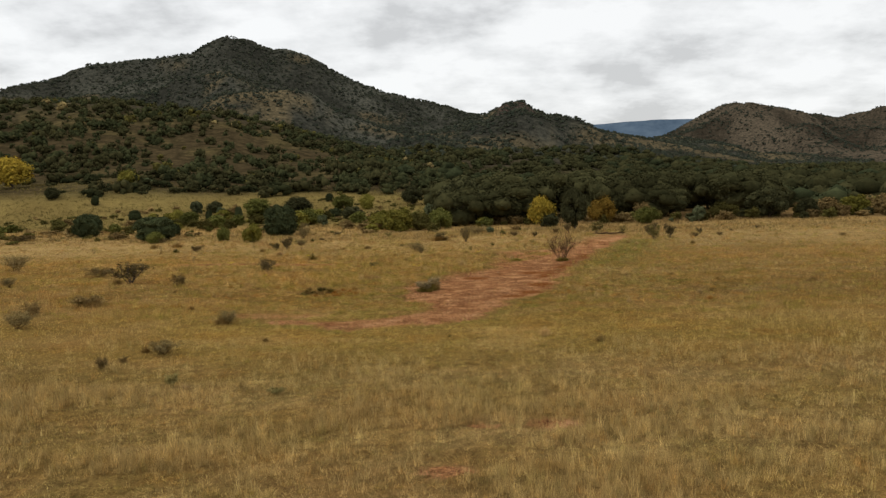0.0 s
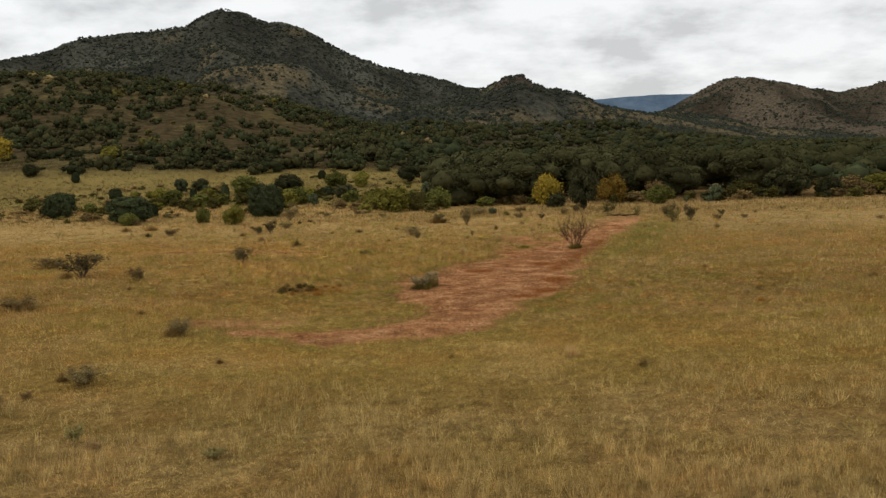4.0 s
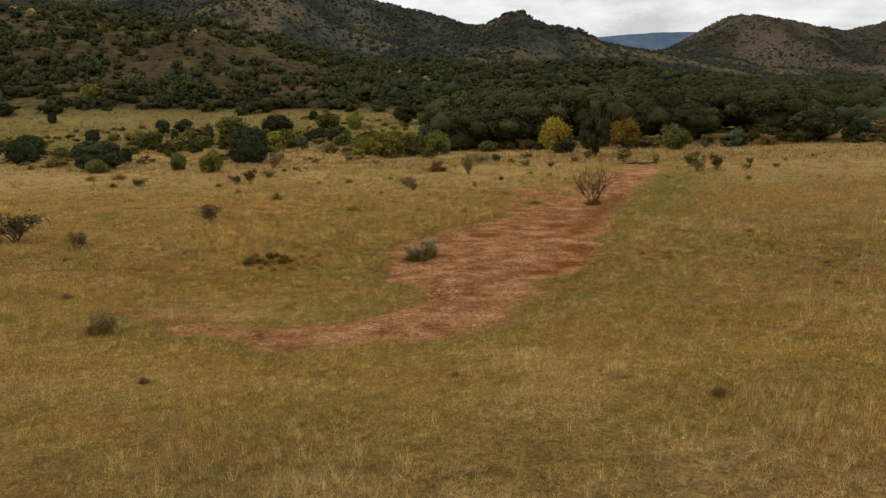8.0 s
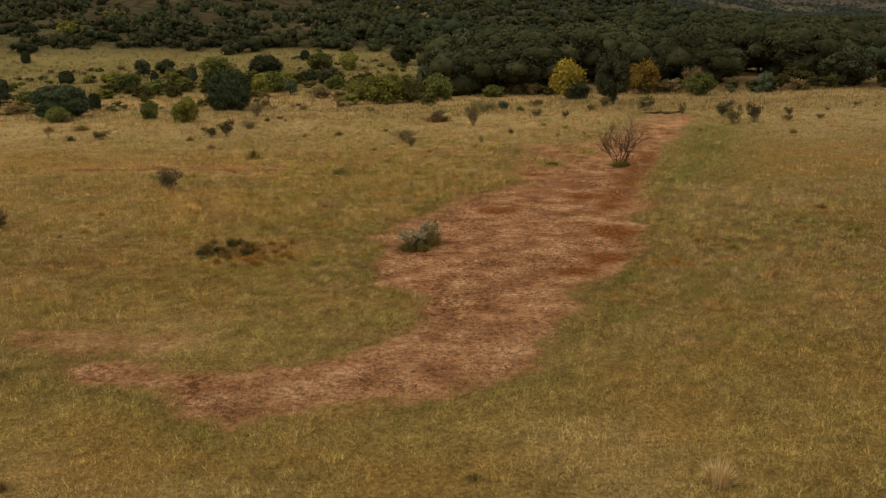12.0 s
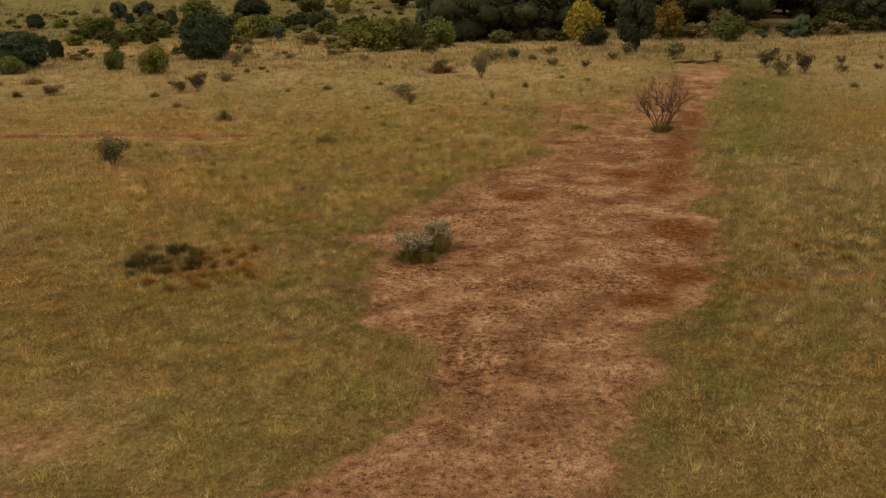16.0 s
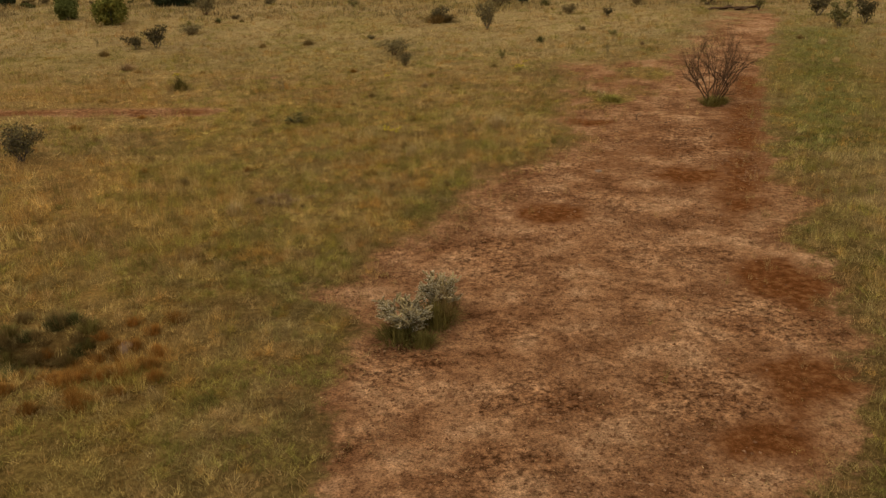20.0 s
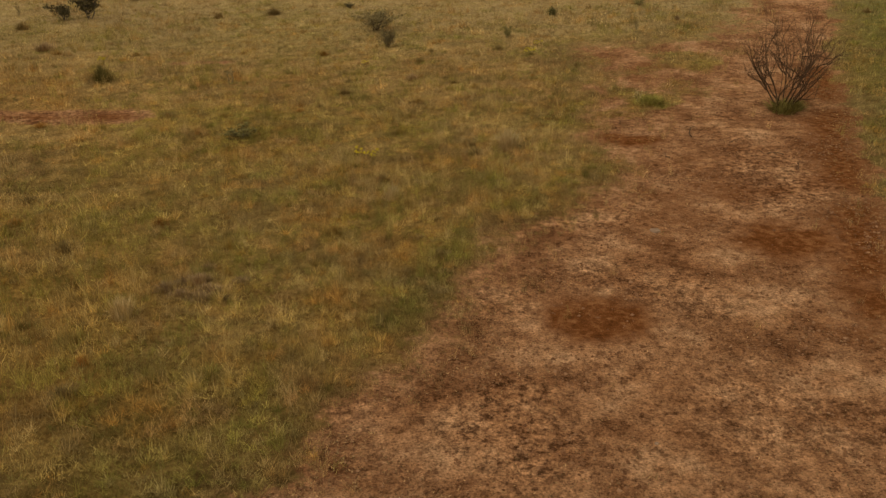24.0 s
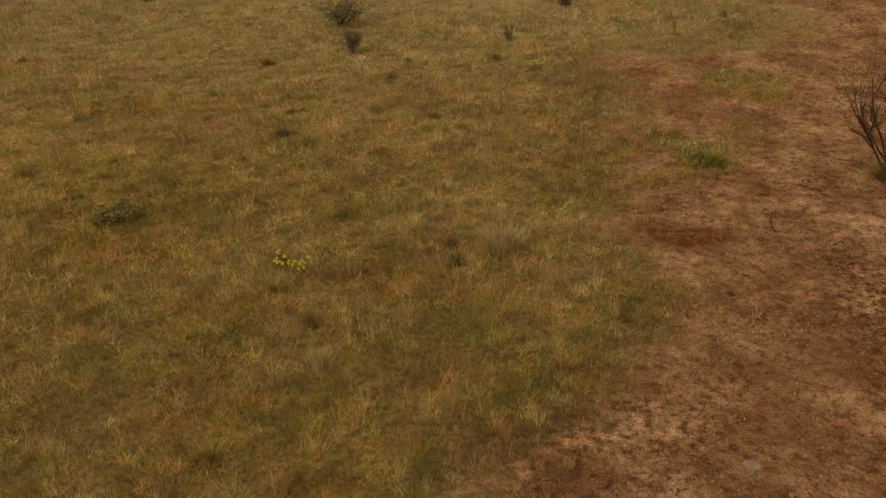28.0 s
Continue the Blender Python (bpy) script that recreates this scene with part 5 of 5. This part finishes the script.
GREYBLADE = leaf_material("grey_blades", (0.22, 0.135, 0.062), (0.46, 0.300, 0.150))

twiggy_a = plant_shrub("mesquite_shrub", 21, DARKSHRUB, 9, 0.48, 5, 900, 0.045, 0.018, 0.09)
twiggy_b = plant_shrub("mesquite_shrub", 22, DARKSHRUB, 8, 0.46, 4, 1700, 0.038, 0.015, 0.14)
OLIVESHRUB = leaf_material("olive_shrub_leaves", (0.120, 0.098, 0.032), (0.27, 0.215, 0.075))
LIMEBLADE = leaf_material("fresh_blades", (0.20, 0.165, 0.035), (0.38, 0.305, 0.075))
clump_lime = plant_clump("tussock", 37, LIMEBLADE)
leafy_a = plant_shrub("green_shrub", 23, OLIVESHRUB, 8, 0.44, 3, 700, 0.06, 0.014, 0.12)
leafy_b = plant_shrub("green_shrub", 24, DARKSHRUB, 8, 0.46, 4, 800, 0.06, 0.014, 0.13)
dry_a = plant_shrub("dry_shrub", 25, BROWNISH, 9, 0.48, 4, 2200, 0.036, 0.010, 0.12, DEADWOOD)
dry_b = plant_shrub("dry_shrub", 26, GREY_TWIG, 10, 0.46, 4, 2000, 0.034, 0.010, 0.13, DEADWOOD)
stalk_a = plant_shrub("cholla_stalk", 27, CHOLLA, 3, 0.28, 3, 140, 0.05, 0.045, 0.05, CHOLLA)
stalk_b = plant_shrub("cholla_stalk", 28, CHOLLA, 4, 0.36, 2, 150, 0.05, 0.040, 0.05, CHOLLA)
PALEHERB = leaf_material("grey_green_leaves", (0.19, 0.158, 0.058), (0.36, 0.295, 0.115))
pale_herb = plant_shrub("grey_green_plant", 29, PALEHERB, 9, 0.44, 3, 700, 0.06, 0.010, 0.11, PALEHERB)
clump_dry = plant_clump("tussock", 31, DRYBLADE)
clump_pale = plant_clump("tussock", 32, PALEBLADE, 230, 0.0075)
clump_green = plant_clump("tussock", 33, GREENBLADE)
clump_grey = plant_clump("tussock", 34, GREYBLADE)

S = "shrub"
put(twiggy_a, -28.4, 72.0, 3.3, 2.2, "dark twiggy mesquite shrub with knobbly bare arms", S, "field shrubs", 10)
put(clump_dry, -29.6, 71.6, 1.8, 0.7, "dry brown tussock at the foot of a twiggy shrub", "grass", "tussocks")
put(dry_a, -23.1, 69.6, 1.5, 1.2, "grey-brown dry shrub in the grass", S, "field shrubs")
put(dry_a, -34.2, 79.0, 3.0, 1.1, "low grey-brown dry shrub in the grass", S, "field shrubs")
put(dry_b, -46.8, 87.2, 3.0, 1.9, "rounded grey dry shrub in the grass", S, "field shrubs")
put(dry_b, -39.4, 71.2, 1.5, 1.0, "low grey dry shrub in the grass", S, "field shrubs")
put(clump_dry, -13.9, 49.2, 1.5, 0.85, "dark dry tussock beside the bare earth", "grass", "tussocks")
put(dry_b, -13.6, 49.3, 1.5, 1.0, "grey dry shrub with straggling stems", S, "field shrubs")
put(twiggy_b, -17.8, 82.2, 2.0, 1.6, "low dark shrub with bristling stems", S, "field shrubs")
put(stalk_a, -38.0, 109.5, 0.7, 1.3, "bare forked cholla stalk in dry grass", "cactus", "cholla stalks")
put(stalk_b, -28.9, 93.9, 0.6, 0.9, "small forked cholla stalk", "cactus", "cholla stalks")
put(stalk_b, -48.2, 112.0, 1.1, 0.8, "low leaning cholla stalk", "cactus", "cholla stalks")
put(leafy_a, -7.1, 88.8, 1.35, 0.5, "low sprawling green shrub in the grass", S, "field shrubs")
put(clump_grey, -0.8, 97.0, 0.75, 0.42, "grey dead tussock in the grass", "grass", "tussocks")
put(leafy_a, 4.25, 105.3, 0.5, 0.65, "small green shrub in the grass", S, "field shrubs")
put(stalk_b, 8.75, 92.8, 0.65, 0.6, "small cholla beside the bare earth", "cactus", "cholla stalks")
put(clump_lime, 9.3, 92.6, 1.7, 0.40, "yellow-green tussock beside a small cholla", "grass", "tussocks")
put(stalk_a, 11.4, 105.6, 0.5, 0.75, "small cholla stalk in the grass", "cactus", "cholla stalks")
put(dry_a, 36.6, 115.6, 1.3, 0.7, "thin dry shrub in pale grass", S, "field shrubs")
put(leafy_b, -21.3, 112.8, 1.7, 1.8, "dark green low shrub in dry grass", S, "field shrubs")
put(leafy_b, -22.8, 112.4, 1.4, 1.05, "small dark shrub beside a larger one", S, "field shrubs")
put(dry_b, -22.2, 131.0, 2.2, 1.9, "grey half-bare shrub below a juniper", S, "field shrubs")
put(stalk_b, -3.5, 124.4, 1.2, 1.3, "cholla with upright arms in the field", "cactus", "cholla stalks")
put(dry_b, -3.2, 108.7, 2.1, 1.2, "wide grey dry shrub in the grass", S, "field shrubs")
put(dry_b, -2.3, 104.1, 1.0, 1.0, "grey upright dry shrub in the grass", S, "field shrubs")
put(stalk_a, -9.2, 97.1, 0.7, 0.8, "slender green cholla stalk in the grass", "cactus", "cholla stalks")
put(clump_green, -15.3, 97.5, 1.5, 1.0, "drab rounded grass tussock in the field", "grass", "tussocks")
put(clump_dry, -0.1, 124.2, 4.1, 1.1, "broad dry brown tussock in the field", "grass", "tussocks")
put(leafy_b, 31.2, 119.6, 2.1, 1.9, "dark shrub behind a drab green one", S, "field shrubs")
put(leafy_a, 30.3, 113.6, 1.9, 1.9, "drab green open shrub at the track's end", S, "field shrubs")
put(leafy_b, 32.8, 114.8, 1.7, 2.0, "dark green open shrub in pale grass", S, "field shrubs")
put(leafy_b, 38.7, 120.6, 0.9, 1.0, "small dark shrub in pale grass", S, "field shrubs")
put(dry_a, 40.6, 117.0, 1.1, 0.6, "thin dry shrub in pale grass", S, "field shrubs")
put(twiggy_b, 3.9, 118.0, 1.7, 2.5, "tall straggling grey-brown shrub in the grass", S, "field shrubs")
put(dry_b, 6.0, 133.6, 3.0, 1.6, "wide grey-brown shrub at the field's edge", S, "field shrubs")
put(teal_a, 8.3, 135.4, 1.6, 1.2, "small blue-green bush at the field's edge", "bush", "blue-green bushes")
put(dry_a, 12.7, 137.8, 1.6, 1.1, "brown dry shrub at the field's edge", S, "field shrubs")
put(dry_a, 11.5, 125.5, 1.6, 0.9, "low brown shrub in the grass", S, "field shrubs")
put(leafy_b, 14.4, 122.5, 0.9, 0.8, "small dark shrub in the grass", S, "field shrubs")
put(dry_a, 18.5, 130.2, 1.2, 0.9, "grey-brown dry shrub at the field's edge", S, "field shrubs")
put(leafy_b, 21.0, 134.8, 1.4, 1.4, "dark low shrub under an oak", S, "field shrubs")
put(leafy_a, 24.9, 129.6, 2.5, 1.7, "grey-green rounded shrub behind the track's end", S, "field shrubs")
put(leafy_a, 28.1, 124.9, 0.9, 1.3, "small upright shrub beside the track's end", S, "field shrubs")
put(dry_a, -33.6, 111.4, 2.0, 1.0, "low brown dry shrub in the field", S, "field shrubs")
put(clump_dry, -38.8, 119.3, 2.8, 0.9, "dry brown tussock in the field", "grass", "tussocks")
put(clump_dry, -42.1, 118.8, 1.9, 0.9, "dry brown tussock in the field", "grass", "tussocks")
put(stalk_a, -26.2, 113.9, 0.6, 0.8, "small cholla stalk in the grass", "cactus", "cholla stalks")
put(clump_dry, -24.1, 109.6, 1.2, 0.6, "dry brown tussock beside a dark shrub", "grass", "tussocks")
put(clump_dry, -10.2, 114.9, 1.4, 0.6, "dry brown tussock in the field", "grass", "tussocks")
put(stalk_b, -17.6, 147.0, 1.3, 2.0, "forked dark cholla at the field's edge", "cactus", "cholla stalks")
put(dry_a, -14.3, 151.9, 2.2, 1.1, "dry brown shrub at the field's edge", S, "field shrubs")
put(twiggy_b, -25.5, 152.0, 1.9, 1.7, "reddish brown dry shrub behind a juniper", S, "field shrubs")
put(clump_grey, -20.6, 104.0, 1.6, 0.6, "grey-green low tussock in the grass", "grass", "tussocks")
put(clump_dry, 10.0, 40.1, 0.8, 0.5, "small dark dead tussock", "grass", "tussocks")
put(clump_pale, 14.8, 55.6, 0.5, 0.55, "single whitish plume of tall grass", "grass", "tussocks")
put(clump_green, 1.5, 42.6, 0.7, 0.24, "low dark green tussock in short grass", "grass", "tussocks")
put(clump_pale, 7.1, 42.3, 1.0, 0.75, "pale bristling tussock in short grass", "grass", "tussocks")
grey_rng = np.random.default_rng(19)
for k in range(13):
    s = grey_rng.uniform(0.45, 0.85)
    put(clump_grey, -5.3 + 0.9 * grey_rng.normal(0, 0.7), 76.5 + 0.8 * grey_rng.normal(0, 0.6), s, s * 0.38, "grey-brown dead tussock among others in the grass", "grass", "tussocks")
put(clump_pale, -7.1, 75.0, 0.8, 0.75, "tall pale bunch of grass standing tall", "grass", "tussocks")
put(clump_pale, 2.8, 87.0, 1.4, 0.9, "tall pale bunch of grass standing tall", "grass", "tussocks")
put(clump_pale, -1.1, 82.2, 0.8, 0.7, "pale bunch of grass standing tall", "grass", "tussocks")
RUSTBLADE = leaf_material("rusty_blades", (0.24, 0.095, 0.018), (0.50, 0.25, 0.06))
clump_rust = plant_clump("tussock", 35, RUSTBLADE)
GOLDBLADE = leaf_material("golden_blades", (0.24, 0.140, 0.035), (0.52, 0.330, 0.095))
clump_gold = plant_clump("tussock", 38, GOLDBLADE)
DARKBLADE = leaf_material("dark_blades", (0.070, 0.066, 0.022), (0.17, 0.150, 0.048))
clump_dark = plant_clump("tussock", 36, DARKBLADE)
pit_rng = np.random.default_rng(17)
for k in range(46):
    a, d = pit_rng.uniform(0, 6.28), pit_rng.uniform(0, 1) ** 0.5
    s = pit_rng.uniform(0.5, 1.0)
    put((clump_green, clump_dark, clump_dry, clump_dry)[k % 4], -10.0 + 1.35 * d * np.cos(a), 65.4 + 1.5 * d * np.sin(a), s, s * 0.42, "dark dry tuft on the rim of a hollow", "grass", "tussocks")
rusty = [(-8.0 + 2.0 * pit_rng.normal(0, 0.5), 64.2 + 1.7 * pit_rng.normal(0, 0.5)) for k in range(60)] + [(-6.8, 66.6), (10.6, 61.6), (11.2, 61.9), (11.6, 61.5), (-7.3, 73.0)]
for x, y in rusty:
    w, h = pit_rng.uniform(0.45, 0.9), pit_rng.uniform(0.2, 0.4)
    put(clump_rust, x, y, w, h, "rust-coloured dry tussock beside the hollow", "grass", "tussocks")
small_rng = np.random.default_rng(15)
for k in range(26):
    x, y = small_rng.uniform(-40, 45), small_rng.uniform(26, 122)
    if float(bare(np.array([x]), np.array([y]))[0]) > 0.1 or abs(x) > 0.5 * y or (abs(x + 2) < 12 and y > 66):
        continue
    kind = (clump_dry, clump_grey, clump_pale, clump_pale, clump_pale, clump_dry)[k % 6]
    put(kind, x, y, small_rng.uniform(0.5, 1.1), small_rng.uniform(0.3, 0.6), "tussock standing out of the short grass", "grass", "tussocks")

# low dry shrubs and tussocks dotted over the far half of the field
for k in range(40):
    x, y = small_rng.uniform(-58, 14), small_rng.uniform(104, 150)
    x = small_rng.uniform(20, 58) if k % 7 == 0 else x
    if float(bare(np.array([x]), np.array([y]))[0]) > 0.1 or abs(x) > 0.5 * y:
        continue
    w = 0.6 + 1.4 * small_rng.uniform(0, 1) ** 2
    kind = (dry_a, clump_dark, dry_b, clump_dry, leafy_b, clump_dark, dry_a, leafy_a)[k % 8]
    put(kind, x, y, w, w * small_rng.uniform(0.35, 0.7), "low dry shrub dotting the tan grass", "shrub", "low shrubs")

# larger tussocks and shrubs in the near half of the field
put(dry_a, -26.2, 56.8, 3.0, 0.95, "wide dark brown bristling shrub in the grass", "shrub", "field shrubs")
put(clump_dry, -25.6, 56.5, 1.8, 0.7, "brown tussock at the foot of a wide shrub", "grass", "tussocks")
put(dry_b, -26.4, 46.5, 2.0, 1.2, "dark grey-brown rounded shrub in olive grass", "shrub", "field shrubs")
put(dry_a, -28.1, 52.1, 1.5, 1.1, "grey-brown shrub behind a darker one", "shrub", "field shrubs")
put(dry_b, -14.4, 38.8, 1.7, 0.85, "brown dry shrub among bunch grass", "shrub", "field shrubs")
put(clump_dry, -15.6, 39.2, 0.8, 0.5, "brown tussock among bunch grass", "grass", "tussocks")
put(dry_a, -16.2, 34.6, 0.75, 0.75, "small dark upright shrub among bunch grass", "shrub", "field shrubs")
put(dry_a, -15.7, 36.2, 0.5, 0.45, "small dark shrub beside another among bunch grass", "shrub", "field shrubs")
put(pale_herb, -11.4, 30.7, 0.7, 0.8, "pale grey-green upright plant among bunch grass", "plant", "grey-green plants")
put(pale_herb, -6.3, 29.2, 0.8, 0.35, "low grey-green plant among bunch grass", "plant", "grey-green plants")

# tussocks that break up the short grass beside the clearing
beside_rng = np.random.default_rng(23)
for k in range(130):
    right = k % 3 == 0
    x, y = (beside_rng.uniform(10, 26), beside_rng.uniform(56, 84)) if right else (beside_rng.uniform(-20, 6), beside_rng.uniform(66, 104))
    if float(bare(np.array([x]), np.array([y]))[0]) > 0.08:
        continue
    w = beside_rng.uniform(0.45, 1.0)
    kind = (clump_gold, clump_dry, clump_gold, clump_lime, clump_rust, clump_gold, clump_dry)[k % 7]
    put(kind, x, y, w, w * beside_rng.uniform(0.26, 0.42), "low tussock in the mixed grass beside the clearing", "grass", "tussocks", sink=0.03)

# dead logs at the end of the track
for k, (x, y, length, turn) in enumerate(((24.9, 125.4, 2.2, 8), (26.1, 125.6, 1.8, -12), (27.2, 125.3, 2.0, 20), (27.9, 125.9, 1.4, -30), (25.5, 126.0, 1.5, 35), (26.6, 125.0, 1.2, 2))):
    r = np.random.default_rng(95 + k)
    log = new("log", raw_mesh("log", *tube(bent((-0.5, 0, 0.10), (0.5, 0, 0.22 + 0.05 * (k % 3)), 7, 0.05, r), np.linspace(0.10, 0.06, 7), 7), DEADWOOD, True))
    put(log, x, y, length, 1.0, "dead brown log lying at the track's end", "log", "logs", turn)

# the two cane chollas at the edge of the clearing
cholla_a = plant_cholla("cholla", 41, 1.0, 1.0)
cholla_b = plant_cholla("cholla", 42, 0.7, 1.35)
put(cholla_a, -0.75, 65.9, 1.12, 0.84, "grey-green cane cholla bristling with pale spines", "cactus", "chollas")
put(cholla_b, 0.05, 67.0, 1.0, 0.88, "taller cane cholla with pale spiny arms", "cactus", "chollas")
put(clump_green, -0.9, 65.5, 1.7, 0.5, "dark green grass round the foot of a cholla", "grass", "tussocks")
put(clump_green, 0.0, 66.3, 1.7, 0.75, "dark green grass between two chollas", "grass", "tussocks")
put(clump_green, -0.3, 65.2, 1.1, 0.4, "dark green grass round the foot of a cholla", "grass", "tussocks")
put(clump_dry, 0.25, 66.7, 1.2, 0.9, "brown dry stems under a cholla", "grass", "tussocks")


# the bare shrub on the track
def dead_shrub():
    root = new("dead_shrub")
    r = np.random.default_rng(52)

    def grow(p, d, length, rad, depth, bits):
        n = 6
        line = [p]
        for _ in range(n - 1):
            d = d + r.normal(0, 0.17, 3) + np.array([0, 0, 0.05])
            d = d / np.linalg.norm(d)
            line.append(line[-1] + d * length / (n - 1))
        bits.append((tube(line, np.linspace(rad, rad * 0.5, n), 6 if depth == 0 else 4), depth))
        if depth < 3:
            for j in range((5, 4, 3)[depth]):
                at = r.integers(2, n)
                side = d * 0.9 + r.normal(0, 0.55, 3)
                side[2] = abs(side[2]) * 0.8 + 0.15
                grow(line[at], side / np.linalg.norm(side), length * r.uniform(0.45, 0.75), rad * 0.5, depth + 1, bits)

    for k in range(13):
        a = k * 2 * np.pi / 13 + r.uniform(-0.3, 0.3)
        out = r.uniform(0.35, 1.35)
        d = np.array((np.cos(a) * out + 0.03, np.sin(a) * out, 1.0))
        bits = []
        grow(np.array((0.22 * np.cos(a), 0.22 * np.sin(a), -0.08)), d / np.linalg.norm(d), r.uniform(1.4, 2.2) + 0.2 * np.cos(a), 0.038, 0, bits)
        limb = part("limb", gather([b for b, depth in bits if depth < 2]), DEADWOOD, root, "", True)
        tagged(part("brushwood", gather([b for b, depth in bits if depth >= 2]), DEADWOOD, limb, "thin bare twigs of the limb", True), kind="stuff")
    return root


put(dead_shrub(), 14.5, 91.8, 0.86, 1.22, "large leafless grey-brown shrub on the red track", "shrub", turn=20)
put(clump_green, 14.3, 91.2, 1.9, 0.6, "dark green grass round the foot of the bare shrub", "grass", "tussocks")
put(clump_green, 14.9, 91.5, 1.3, 0.5, "dark green grass round the foot of the bare shrub", "grass", "tussocks")

# yellow flowering herbs


def flower_herb(seed):
    root = new("flowering_herb")
    r = np.random.default_rng(seed)
    stems, heads = [], []
    for k in range(16):
        a, d = r.uniform(0, 6.28), r.uniform(0.1, 0.5)
        tip = np.array((d * np.cos(a), d * np.sin(a), r.uniform(0.6, 1.0)))
        stems.append(tube(bent((d * 0.2 * np.cos(a), d * 0.2 * np.sin(a), -0.03), tip, 4, 0.04, r), np.linspace(0.010, 0.006, 4), 4))
        heads.append(tip)
    for stem in stems:
        part("stalk", stem, GREENBLADE, root)
    heads = np.array(heads)
    for head in heads:
        part("flower_head", leaves_on(head[None], np.full(1, 0.05), 24, 0.045, r), FLOWER, root, "bright yellow flower head")
    return root


herb = flower_herb(61)
for x, y, w, h in ((-2.4, 86.2, 0.55, 0.42), (-1.9, 86.0, 0.5, 0.40), (5.1, 101.4, 0.6, 0.40), (5.7, 103.2, 0.5, 0.35), (-3.2, 100.2, 0.35, 0.3), (-23.5, 90.0, 0.8, 0.4), (-16.5, 101.0, 0.6, 0.4), (-17.0, 78.0, 0.5, 0.35)):
    put(herb, x, y, w, h, "small herb in yellow flower among the grass", "flower", "flowering herbs")


# stones and sticks on the bare earth
def stone(seed):
    r = np.random.default_rng(seed)
    v = ICO2_V * (1 + 0.22 * (r.random((len(ICO2_V), 1)) - 0.5))
    v = np.clip(v, (-0.80, -0.86, -0.7), (0.86, 0.82, 0.62)) * (0.5, 0.5, 0.5)
    return new("stone", raw_mesh("stone", v, ICO2_F, STONE))


stones = [stone(71), stone(72), stone(73)]
put(stones[0], 6.42, 79.5, 0.32, 0.18, "flat grey stone on the red earth", "stone", "stones", 25)
for k in range(26):
    x, y = small_rng.uniform(-4, 15), small_rng.uniform(48, 96)
    if float(bare(np.array([x]), np.array([y]))[0]) < 0.9:
        continue
    s = small_rng.uniform(0.05, 0.12)
    put(stones[1 + k % 2], x, y, s, s * 0.6, "small stone on the red earth", "stone", "stones", sink=0.03)
put(stones[1], -7.8, 65.6, 0.5, 0.4, "pale stone in the hollow", "stone", "stones")
for k, (x, y, length, turn) in enumerate(((9.9, 88.6, 1.3, 75), (11.9, 85.9, 0.9, 160), (11.2, 87.4, 0.7, 30), (8.3, 85.8, 0.6, 110), (12.4, 84.6, 0.8, 60), (7.5, 90.2, 0.8, 80))):
    r = np.random.default_rng(81 + k)
    stick = new("stick", raw_mesh("stick", *tube(bent((-0.5, 0, 0.03), (0.5, 0, 0.05), 7, 0.05, r), np.linspace(0.022, 0.010, 7), 5), DEADWOOD, True))
    put(stick, x, y, length, 1.0, "dry grey stick lying on the red earth", "stick", "sticks", turn)
